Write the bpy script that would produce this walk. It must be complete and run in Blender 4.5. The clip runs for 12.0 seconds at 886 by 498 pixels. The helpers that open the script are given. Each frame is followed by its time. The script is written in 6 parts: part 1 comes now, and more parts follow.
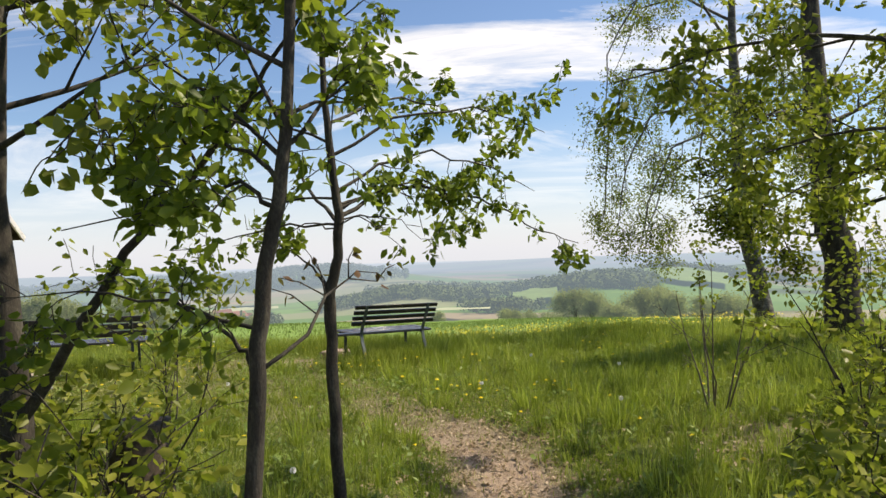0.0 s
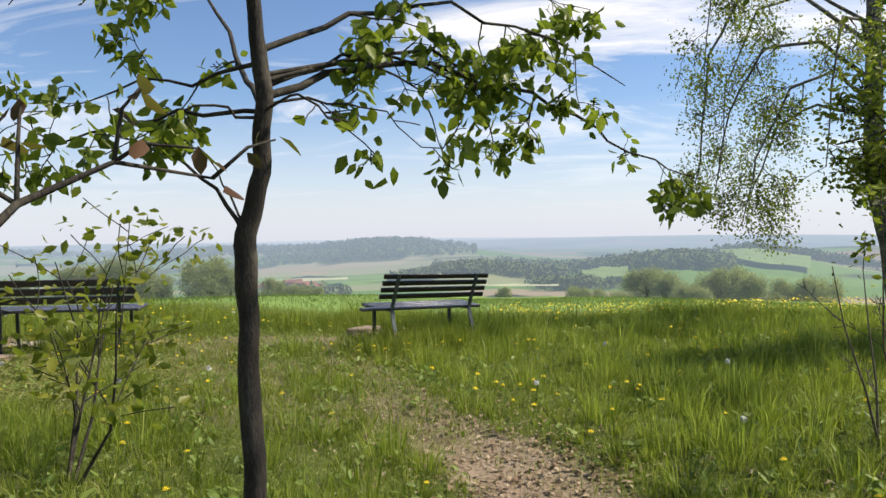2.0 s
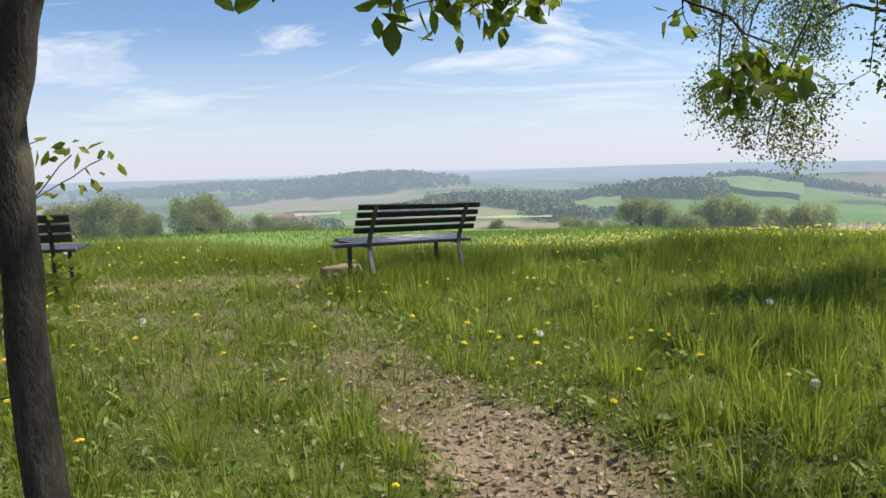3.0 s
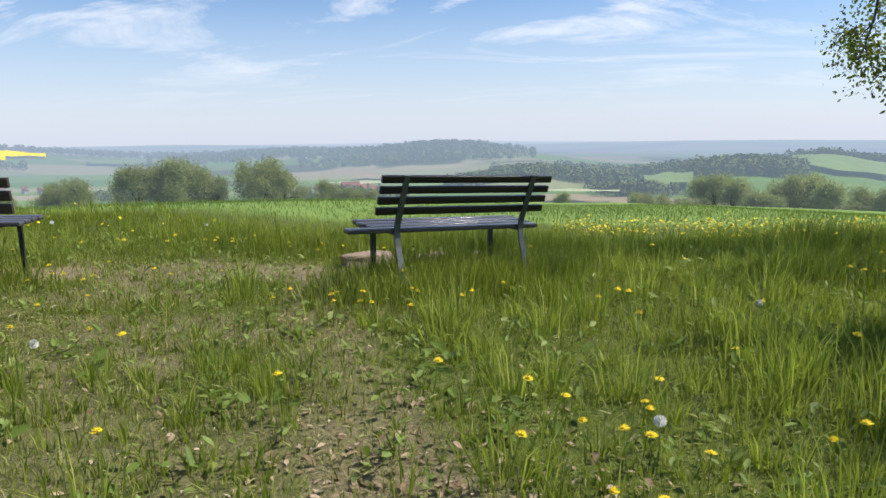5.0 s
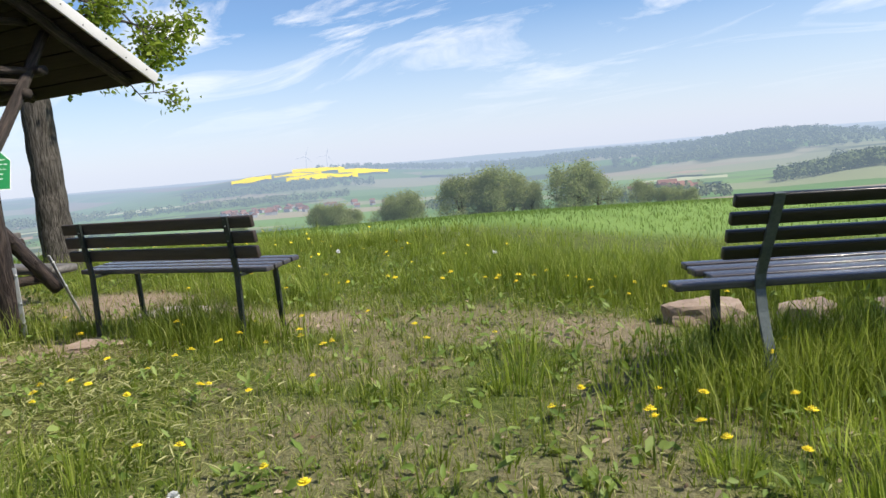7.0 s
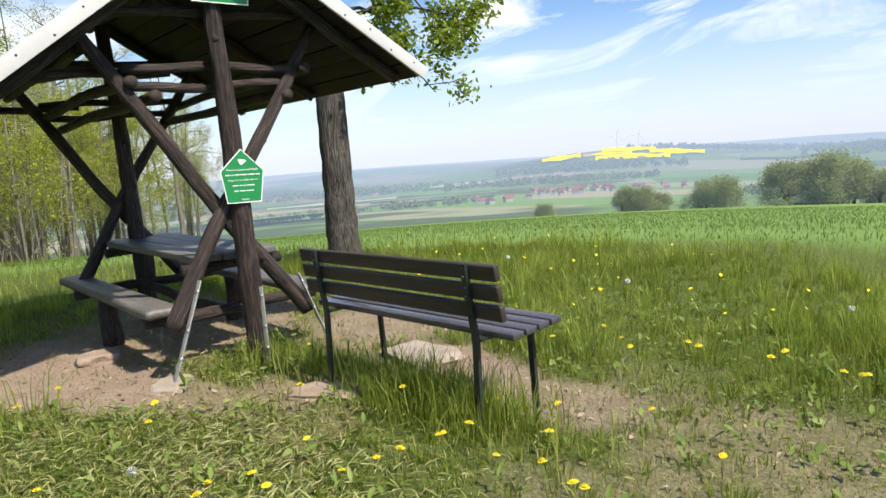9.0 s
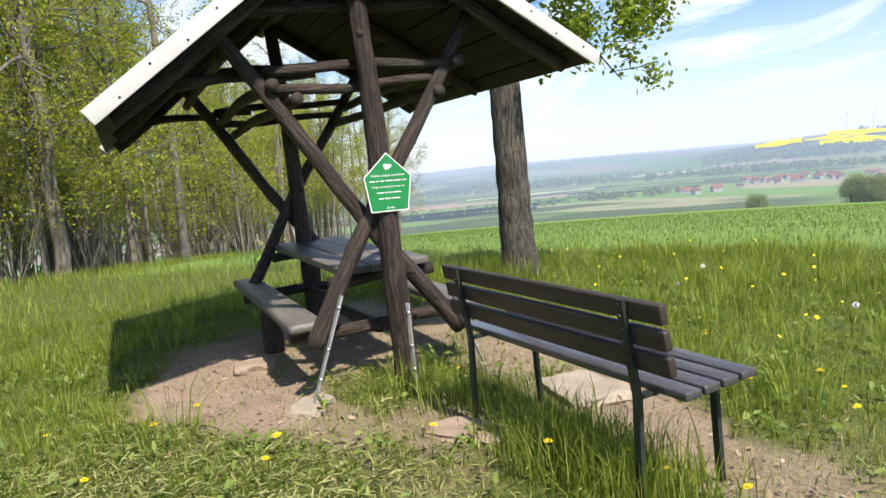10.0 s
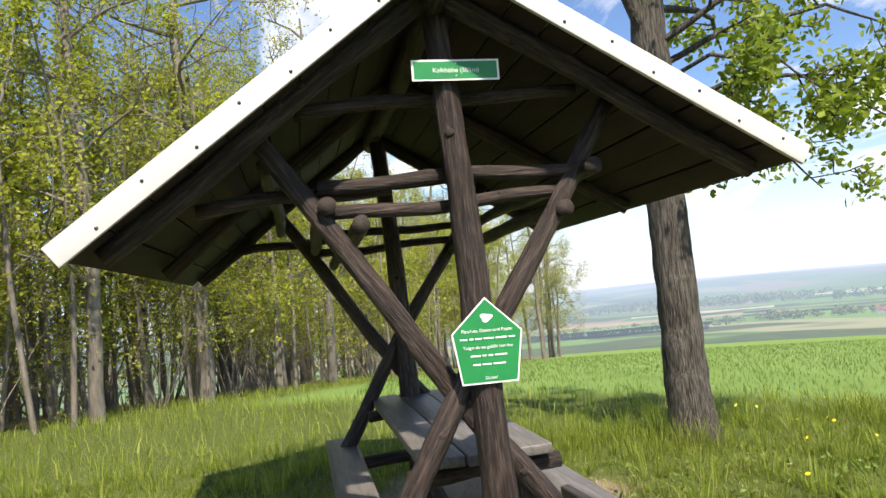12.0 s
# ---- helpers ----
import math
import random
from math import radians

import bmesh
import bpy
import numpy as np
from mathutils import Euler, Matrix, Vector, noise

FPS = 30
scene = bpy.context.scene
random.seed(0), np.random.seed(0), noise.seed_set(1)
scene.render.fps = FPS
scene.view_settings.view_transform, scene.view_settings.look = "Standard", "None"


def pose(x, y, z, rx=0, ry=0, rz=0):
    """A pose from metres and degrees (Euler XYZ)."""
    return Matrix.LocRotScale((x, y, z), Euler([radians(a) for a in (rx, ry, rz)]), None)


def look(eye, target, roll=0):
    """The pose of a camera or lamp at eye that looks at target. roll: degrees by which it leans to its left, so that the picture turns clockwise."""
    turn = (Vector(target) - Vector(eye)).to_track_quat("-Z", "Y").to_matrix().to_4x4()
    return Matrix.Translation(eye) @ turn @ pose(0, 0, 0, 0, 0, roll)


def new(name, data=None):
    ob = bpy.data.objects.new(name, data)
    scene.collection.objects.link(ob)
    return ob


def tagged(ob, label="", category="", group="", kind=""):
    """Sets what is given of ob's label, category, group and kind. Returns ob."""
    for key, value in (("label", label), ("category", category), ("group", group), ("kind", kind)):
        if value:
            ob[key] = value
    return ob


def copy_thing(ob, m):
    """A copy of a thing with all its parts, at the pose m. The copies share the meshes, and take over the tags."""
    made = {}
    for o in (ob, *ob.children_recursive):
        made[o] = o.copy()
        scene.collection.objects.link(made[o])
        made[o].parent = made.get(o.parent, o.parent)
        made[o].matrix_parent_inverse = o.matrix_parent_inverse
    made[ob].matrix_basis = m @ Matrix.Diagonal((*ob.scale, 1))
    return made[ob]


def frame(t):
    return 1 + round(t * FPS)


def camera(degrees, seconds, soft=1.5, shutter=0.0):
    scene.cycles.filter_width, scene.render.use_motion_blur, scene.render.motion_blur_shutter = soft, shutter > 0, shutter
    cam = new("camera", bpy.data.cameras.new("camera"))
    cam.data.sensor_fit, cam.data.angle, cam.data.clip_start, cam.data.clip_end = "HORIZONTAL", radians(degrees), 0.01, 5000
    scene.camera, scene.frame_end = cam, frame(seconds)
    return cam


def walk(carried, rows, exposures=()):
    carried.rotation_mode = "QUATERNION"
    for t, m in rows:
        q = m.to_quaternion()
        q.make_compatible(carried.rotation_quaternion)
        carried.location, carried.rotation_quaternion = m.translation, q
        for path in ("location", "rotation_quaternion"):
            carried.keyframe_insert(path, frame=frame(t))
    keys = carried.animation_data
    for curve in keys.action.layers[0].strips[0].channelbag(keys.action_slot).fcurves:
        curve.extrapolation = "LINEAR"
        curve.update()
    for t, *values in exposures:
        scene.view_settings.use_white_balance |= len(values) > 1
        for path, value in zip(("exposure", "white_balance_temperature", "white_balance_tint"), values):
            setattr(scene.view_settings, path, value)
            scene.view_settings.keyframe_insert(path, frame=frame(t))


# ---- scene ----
cam = camera(63.1, 12.0)
METRES, EYE, TILT, LEAN, TURN = 10.8, 1.7, 0.0, 2.0, 0.0
ROWS = [
    (0.0, 0.0, 0.0, 0.0, -0.0, 0.0, 0.0),
    (0.5, 0.0063, 0.0457, -0.0016, 0.99, -1.1, -0.44),
    (1.0, 0.0139, 0.094, -0.0076, 2.45, -3.07, -0.33),
    (1.5, 0.0147, 0.1417, -0.013, 4.04, -4.46, 0.65),
    (2.0, 0.0177, 0.1913, -0.0193, 5.47, -2.03, -1.22),
    (2.5, 0.0165, 0.2446, -0.0256, 4.87, -4.73, -0.39),
    (4.5, 0.015, 0.4372, -0.0369, 6.48, -9.39, -1.76),
    (5.0, 0.0054, 0.4803, -0.0405, 10.06, -9.77, -1.5),
    (5.5, -0.0033, 0.525, -0.0437, 15.04, -10.73, -0.05),
    (6.0, -0.0182, 0.5633, -0.0438, 22.15, -9.77, 0.07),
    (6.5, -0.0337, 0.6029, -0.0441, 28.63, -9.51, 2.06),
    (8.5, -0.1079, 0.7283, -0.0301, 51.02, -8.95, 2.89),
    (9.0, -0.1324, 0.7483, -0.0254, 58.32, -9.52, 3.31),
    (9.5, -0.152, 0.7748, -0.0254, 66.34, -9.57, 4.35),
    (10.0, -0.1778, 0.7958, -0.0231, 73.8, -9.09, 5.12),
    (10.5, -0.2075, 0.8141, -0.0201, 78.68, -8.28, 5.39),
    (11.0, -0.2357, 0.8324, -0.0184, 82.69, -6.71, 5.16),
    (11.5, -0.2695, 0.84, -0.0216, 85.46, -3.4, 4.99),
    (12.0, -0.3041, 0.8482, -0.0169, 86.58, 1.37, 5.68),
]
walk(cam, [(t, pose(0, 0, EYE, TILT, LEAN, TURN) @ pose(METRES * x, METRES * y, METRES * z, 90 + pitch, roll, yaw)) for t, x, y, z, yaw, pitch, roll in ROWS], [(0.0, 0.40, 7700, 11), (2.0, 0.32, 7200, 11), (5.0, 0.26, 6750, 10), (6.5, 0.32, 6700, 10), (8.5, 0.46, 6750, 10), (10.5, 0.70, 6900, 11), (12.0, 0.78, 7150, 12)])

# ---------------------------------------------------------------- light
WORLD = bpy.data.worlds.new("sky")
scene.world = WORLD
WORLD.use_nodes = True
SUN_YAW, SUN_UP = -74.0, 51.0


def sky_world():
    nt = WORLD.node_tree
    nt.nodes.clear()
    out = nt.nodes.new("ShaderNodeOutputWorld")
    bg = nt.nodes.new("ShaderNodeBackground")
    sky = nt.nodes.new("ShaderNodeTexSky")
    sky.sky_type, sky.sun_disc = "NISHITA", False
    sky.sun_elevation, sky.sun_rotation = radians(SUN_UP), radians(-SUN_YAW)
    sky.air_density, sky.dust_density, sky.ozone_density = 1.0, 0.3, 4.0
    bg.inputs["Strength"].default_value = 0.11
    # streaked thin cloud over the blue, thicker towards the horizon
    tc = nt.nodes.new("ShaderNodeTexCoord")
    sep = nt.nodes.new("ShaderNodeSeparateXYZ")
    nt.links.new(tc.outputs["Generated"], sep.inputs[0])
    up = nt.nodes.new("ShaderNodeMath")
    up.operation, up.inputs[1].default_value = "ADD", 0.16
    nt.links.new(sep.outputs["Z"], up.inputs[0])
    plane = []
    for axis in ("X", "Y"):
        d = nt.nodes.new("ShaderNodeMath")
        d.operation = "DIVIDE"
        nt.links.new(sep.outputs[axis], d.inputs[0])
        nt.links.new(up.outputs[0], d.inputs[1])
        plane.append(d)
    com = nt.nodes.new("ShaderNodeCombineXYZ")
    nt.links.new(plane[0].outputs[0], com.inputs[0])
    nt.links.new(plane[1].outputs[0], com.inputs[1])
    mp = nt.nodes.new("ShaderNodeMapping")
    mp.inputs["Rotation"].default_value = (0, 0, radians(-20))
    mp.inputs["Scale"].default_value = (0.55, 1.15, 1)
    nt.links.new(com.outputs[0], mp.inputs[0])
    no = nt.nodes.new("ShaderNodeTexNoise")
    no.inputs["Scale"].default_value, no.inputs["Detail"].default_value = 1.3, 9
    no.inputs["Roughness"].default_value, no.inputs["Distortion"].default_value = 0.62, 0.9
    nt.links.new(mp.outputs[0], no.inputs["Vector"])
    ramp = nt.nodes.new("ShaderNodeMapRange")
    ramp.inputs["From Min"].default_value, ramp.inputs["From Max"].default_value = 0.50, 0.68
    ramp.inputs["To Max"].default_value = 0.9
    nt.links.new(no.outputs["Fac"], ramp.inputs["Value"])
    low = nt.nodes.new("ShaderNodeMapRange")
    low.inputs["From Min"].default_value, low.inputs["From Max"].default_value = 0.0, 0.17
    low.inputs["To Min"].default_value, low.inputs["To Max"].default_value = 0.72, 0.0
    nt.links.new(sep.outputs["Z"], low.inputs["Value"])
    haze = nt.nodes.new("ShaderNodeMix")
    haze.data_type = "RGBA"
    haze.inputs[7].default_value = (5.7, 6.3, 8.0, 1)
    nt.links.new(low.outputs[0], haze.inputs[0])
    clear = nt.nodes.new("ShaderNodeMix")
    clear.data_type, clear.blend_type = "RGBA", "MULTIPLY"
    clear.inputs[0].default_value = 1.0
    clear.inputs[7].default_value = (0.84, 0.94, 1.10, 1)
    nt.links.new(sky.outputs[0], clear.inputs[6])
    nt.links.new(clear.outputs[2], haze.inputs[6])
    mix = nt.nodes.new("ShaderNodeMix")
    mix.data_type = "RGBA"
    mix.inputs[7].default_value = (8.8, 8.9, 9.3, 1)
    rise = nt.nodes.new("ShaderNodeMapRange")
    rise.inputs["From Min"].default_value, rise.inputs["From Max"].default_value = 0.02, 0.16
    nt.links.new(sep.outputs["Z"], rise.inputs["Value"])
    fade = nt.nodes.new("ShaderNodeMath")
    fade.operation = "MULTIPLY"
    nt.links.new(ramp.outputs[0], fade.inputs[0])
    nt.links.new(rise.outputs[0], fade.inputs[1])
    nt.links.new(fade.outputs[0], mix.inputs[0])
    nt.links.new(haze.outputs[2], mix.inputs[6])
    nt.links.new(mix.outputs[2], bg.inputs[0])
    nt.links.new(bg.outputs[0], out.inputs[0])


sky_world()
sun = new("sun", bpy.data.lights.new("sun", "SUN"))
sun.data.energy, sun.data.angle, sun.data.color = 5.0, radians(1.2), (1.0, 0.94, 0.83)
sun.matrix_world = look((-40 * math.sin(radians(SUN_YAW)), 40 * math.cos(radians(SUN_YAW)), 40 * math.tan(radians(SUN_UP))), (0, 0, 0))


# ---------------------------------------------------------------- materials
def wire(nt, a, b):
    nt.links.new(a, b)


def noise_tex(nt, vec, scale, detail=4, rough=0.55, stretch=None):
    n = nt.nodes.new("ShaderNodeTexNoise")
    n.inputs["Scale"].default_value, n.inputs["Detail"].default_value, n.inputs["Roughness"].default_value = scale, detail, rough
    if stretch:
        m = nt.nodes.new("ShaderNodeMapping")
        m.inputs["Scale"].default_value = stretch
        wire(nt, vec, m.inputs[0])
        vec = m.outputs[0]
    wire(nt, vec, n.inputs["Vector"])
    return n.outputs["Fac"]


def ramp_of(nt, fac, stops):
    r = nt.nodes.new("ShaderNodeValToRGB")
    while len(r.color_ramp.elements) < len(stops):
        r.color_ramp.elements.new(0.5)
    for e, (p, c) in zip(r.color_ramp.elements, stops):
        e.position, e.color = p, (*c, 1)
    wire(nt, fac, r.inputs[0])
    return r.outputs[0]


def blend(nt, fac, a, b, mode="MIX"):
    m = nt.nodes.new("ShaderNodeMix")
    m.data_type, m.blend_type = "RGBA", mode
    for sock, val in ((m.inputs[0], fac), (m.inputs[6], a), (m.inputs[7], b)):
        if isinstance(val, (int, float)):
            sock.default_value = val
        elif isinstance(val, tuple):
            sock.default_value = (*val, 1)
        else:
            wire(nt, val, sock)
    return m.outputs[2]


def start(name):
    m = bpy.data.materials.new(name)
    m.use_nodes = True
    nt = m.node_tree
    return m, nt, nt.nodes["Principled BSDF"]


def bump(nt, p, height, strength, distance=0.02):
    b = nt.nodes.new("ShaderNodeBump")
    b.inputs["Strength"].default_value, b.inputs["Distance"].default_value = strength, distance
    wire(nt, height, b.inputs["Height"])
    wire(nt, b.outputs[0], p.inputs["Normal"])


def coords(nt, what="Object"):
    return nt.nodes.new("ShaderNodeTexCoord").outputs[what]


def position(nt):
    return nt.nodes.new("ShaderNodeNewGeometry").outputs["Position"]


def surface(name, stops, scale=8.0, rough=0.7, metal=0.0, stretch=None, fine=60.0, bumpy=0.3, depth=0.01, spec=0.4, world=False):
    """Colour by two noises of different size, and relief by the finer one."""
    m, nt, p = start(name)
    v = position(nt) if world else coords(nt)
    a = noise_tex(nt, v, scale, 5, 0.6, stretch)
    b = noise_tex(nt, v, fine, 3, 0.6, stretch)
    both = nt.nodes.new("ShaderNodeMix")
    both.inputs[0].default_value = 0.38
    wire(nt, a, both.inputs[2])
    wire(nt, b, both.inputs[3])
    wire(nt, ramp_of(nt, both.outputs[0], stops), p.inputs["Base Color"])
    p.inputs["Roughness"].default_value, p.inputs["Metallic"].default_value = rough, metal
    p.inputs["Specular IOR Level"].default_value = spec
    bump(nt, p, both.outputs[0], bumpy, depth)
    return m


def foliage(name, dark, mid, light, glow=0.45, rough=0.5, haze_glow=False):
    """Leaves: reflecting and letting light through, each a little different; far ones can carry painted haze."""
    m, nt, p = start(name)
    g = nt.nodes.new("ShaderNodeNewGeometry")
    n = noise_tex(nt, g.outputs["Position"], 0.7, 3)
    mixed = nt.nodes.new("ShaderNodeMix")
    mixed.inputs[0].default_value = 0.6
    wire(nt, n, mixed.inputs[2])
    wire(nt, g.outputs["Random Per Island"], mixed.inputs[3])
    c = ramp_of(nt, mixed.outputs[0], ((0.15, dark), (0.5, mid), (0.9, light)))
    wire(nt, c, p.inputs["Base Color"])
    p.inputs["Roughness"].default_value, p.inputs["Specular IOR Level"].default_value = rough, 0.25
    tr = nt.nodes.new("ShaderNodeBsdfTranslucent")
    wire(nt, blend(nt, 0.35, c, (0.30, 0.42, 0.03)), tr.inputs["Color"])
    ms = nt.nodes.new("ShaderNodeMixShader")
    ms.inputs[0].default_value = glow
    wire(nt, p.outputs[0], ms.inputs[1])
    wire(nt, tr.outputs[0], ms.inputs[2])
    if haze_glow:
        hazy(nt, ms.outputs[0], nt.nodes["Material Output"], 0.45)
    else:
        wire(nt, ms.outputs[0], nt.nodes["Material Output"].inputs[0])
    return m


GRASS = foliage("grass_blades", (0.075, 0.112, 0.012), (0.195, 0.25, 0.034), (0.44, 0.47, 0.13), 0.5, 0.5)
GRASS_TALL = foliage("tall_grass", (0.10, 0.155, 0.020), (0.29, 0.365, 0.052), (0.56, 0.60, 0.17), 0.56, 0.45)
HERB = foliage("herb_leaves", (0.09, 0.15, 0.028), (0.17, 0.25, 0.05), (0.30, 0.37, 0.11), 0.35, 0.5)
CROP = foliage("crop_blades", (0.11, 0.18, 0.045), (0.165, 0.245, 0.07), (0.24, 0.31, 0.11), 0.4, 0.5)
LEAF_BEECH = foliage("beech_leaves", (0.075, 0.105, 0.014), (0.18, 0.205, 0.026), (0.33, 0.33, 0.06), 0.5, 0.4)
LEAF_SAPLING = foliage("sapling_leaves", (0.055, 0.090, 0.012), (0.13, 0.185, 0.024), (0.26, 0.32, 0.05), 0.5, 0.4)
LEAF_WOOD = foliage("forest_leaves", (0.24, 0.27, 0.03), (0.38, 0.40, 0.05), (0.52, 0.52, 0.10), 0.55, 0.5)
LEAF_BIRCH = foliage("birch_leaves", (0.075, 0.095, 0.018), (0.14, 0.17, 0.03), (0.24, 0.26, 0.07), 0.6, 0.45)
LEAF_OAK = foliage("oak_leaves", (0.11, 0.16, 0.018), (0.21, 0.28, 0.032), (0.34, 0.40, 0.07), 0.5, 0.45)
DRY_LEAF = foliage("dry_leaves", (0.13, 0.08, 0.05), (0.30, 0.215, 0.14), (0.55, 0.45, 0.34), 0.15, 0.7)
WITHERED = foliage("withered_leaves", (0.035, 0.018, 0.012), (0.085, 0.04, 0.025), (0.16, 0.085, 0.05), 0.3, 0.7)
CLIPPING = foliage("grass_clippings", (0.24, 0.26, 0.08), (0.38, 0.39, 0.16), (0.52, 0.51, 0.27), 0.3, 0.6)
STRAW = foliage("dry_grass", (0.20, 0.17, 0.07), (0.34, 0.29, 0.13), (0.48, 0.42, 0.22), 0.3, 0.7)
YELLOW = surface("dandelion_petals", ((0.3, (0.70, 0.54, 0.015)), (0.7, (0.84, 0.70, 0.03))), 40, 0.7, bumpy=0.5, depth=0.004)
FLUFF = surface("dandelion_fluff", ((0.3, (0.6, 0.6, 0.58)), (0.7, (0.8, 0.8, 0.78))), 60, 0.9)
BARK_DARK = surface("dark_sapling_bark", ((0.32, (0.010, 0.008, 0.006)), (0.5, (0.036, 0.030, 0.023)), (0.68, (0.095, 0.085, 0.065))), 14, 0.85, stretch=(1, 1, 0.45), fine=110, bumpy=1.0)
BARK_OAK = surface("furrowed_oak_bark", ((0.38, (0.020, 0.016, 0.012)), (0.5, (0.074, 0.065, 0.055)), (0.66, (0.165, 0.15, 0.13))), 44, 0.9, stretch=(1, 1, 0.11), fine=90, bumpy=1.0, depth=0.05)
BARK_WOOD = surface("forest_bark", ((0.3, (0.08, 0.068, 0.055)), (0.55, (0.18, 0.16, 0.135)), (0.75, (0.30, 0.275, 0.24))), 6, 0.9, stretch=(1, 1, 0.25), fine=30, bumpy=0.7, depth=0.03)
LOG = surface("dark_stained_log", ((0.37, (0.007, 0.005, 0.0045)), (0.50, (0.036, 0.025, 0.021)), (0.64, (0.105, 0.077, 0.064))), 6, 0.58, stretch=(9, 9, 0.7), fine=22, bumpy=1.0, depth=0.03)
LOG_END = surface("weathered_end_grain", ((0.3, (0.014, 0.010, 0.008)), (0.7, (0.055, 0.043, 0.035))), 22, 0.85, fine=90, bumpy=0.5)
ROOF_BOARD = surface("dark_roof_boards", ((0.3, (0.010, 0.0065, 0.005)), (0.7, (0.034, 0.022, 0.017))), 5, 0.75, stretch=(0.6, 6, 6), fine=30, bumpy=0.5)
FASCIA = surface("white_painted_sheet", ((0.3, (0.52, 0.51, 0.50)), (0.7, (0.64, 0.63, 0.62))), 4, 0.45, fine=70, bumpy=0.06)
FELT = surface("grey_roofing_felt", ((0.3, (0.10, 0.10, 0.10)), (0.7, (0.22, 0.22, 0.21))), 3, 0.9, fine=80)
TABLE = surface("weathered_table_boards", ((0.3, (0.06, 0.055, 0.05)), (0.55, (0.145, 0.135, 0.125)), (0.75, (0.26, 0.24, 0.22))), 5, 0.45, stretch=(0.8, 9, 9), fine=26, bumpy=0.5, depth=0.006)
SLAT_BLACK = surface("black_stained_slats", ((0.3, (0.008, 0.007, 0.008)), (0.7, (0.022, 0.020, 0.020))), 6, 0.30, stretch=(0.8, 8, 8), fine=30, bumpy=0.3, depth=0.004)
SLAT_BROWN = surface("dark_brown_planks", ((0.3, (0.024, 0.018, 0.0155)), (0.7, (0.060, 0.045, 0.039))), 6, 0.45, stretch=(0.8, 8, 8), fine=30, bumpy=0.25, depth=0.004)
SLAT_SEAT = surface("worn_seat_slats", ((0.3, (0.034, 0.032, 0.037)), (0.7, (0.090, 0.085, 0.095))), 6, 0.26, stretch=(0.8, 8, 8), fine=30, bumpy=0.3, depth=0.004, spec=0.6)
IRON = surface("dark_painted_iron", ((0.3, (0.018, 0.024, 0.022)), (0.7, (0.05, 0.06, 0.055))), 14, 0.45, metal=0.3, fine=90, bumpy=0.2)
IRON_GREY = surface("grey_green_iron", ((0.3, (0.05, 0.065, 0.065)), (0.7, (0.13, 0.15, 0.15))), 14, 0.45, metal=0.3, fine=90, bumpy=0.2)
ZINC = surface("galvanised_steel", ((0.3, (0.38, 0.38, 0.38)), (0.7, (0.6, 0.6, 0.59))), 20, 0.4, metal=0.6, fine=120, bumpy=0.1)
STONE = surface("reddish_sandstone", ((0.3, (0.20, 0.14, 0.10)), (0.55, (0.34, 0.26, 0.20)), (0.75, (0.46, 0.38, 0.31))), 5, 0.9, fine=50, bumpy=0.7, depth=0.02)
CONCRETE = surface("pale_concrete", ((0.3, (0.24, 0.20, 0.155)), (0.7, (0.42, 0.36, 0.29))), 8, 0.9, fine=70, bumpy=0.5)
GREEN_SIGN = surface("green_enamel", ((0.3, (0.010, 0.19, 0.055)), (0.7, (0.015, 0.23, 0.07))), 6, 0.35, fine=60, bumpy=0.03)
WHITE_SIGN = surface("white_enamel", ((0.3, (0.74, 0.76, 0.74)), (0.7, (0.82, 0.83, 0.82))), 8, 0.4, fine=60, bumpy=0.03)
SHRUB_TWIG = surface("grey_shrub_bark", ((0.3, (0.06, 0.05, 0.035)), (0.7, (0.15, 0.13, 0.09))), 14, 0.8, fine=60, bumpy=0.4)
BIRCH_BARK = surface("birch_bark", ((0.38, (0.03, 0.026, 0.022)), (0.5, (0.085, 0.08, 0.07)), (0.66, (0.26, 0.25, 0.23))), 5, 0.8, stretch=(1, 1, 2.2), fine=30, bumpy=0.5)
STUMP_WOOD = surface("rotten_wood", ((0.3, (0.02, 0.016, 0.013)), (0.7, (0.10, 0.075, 0.055))), 8, 0.9, fine=40, bumpy=0.9, depth=0.03)


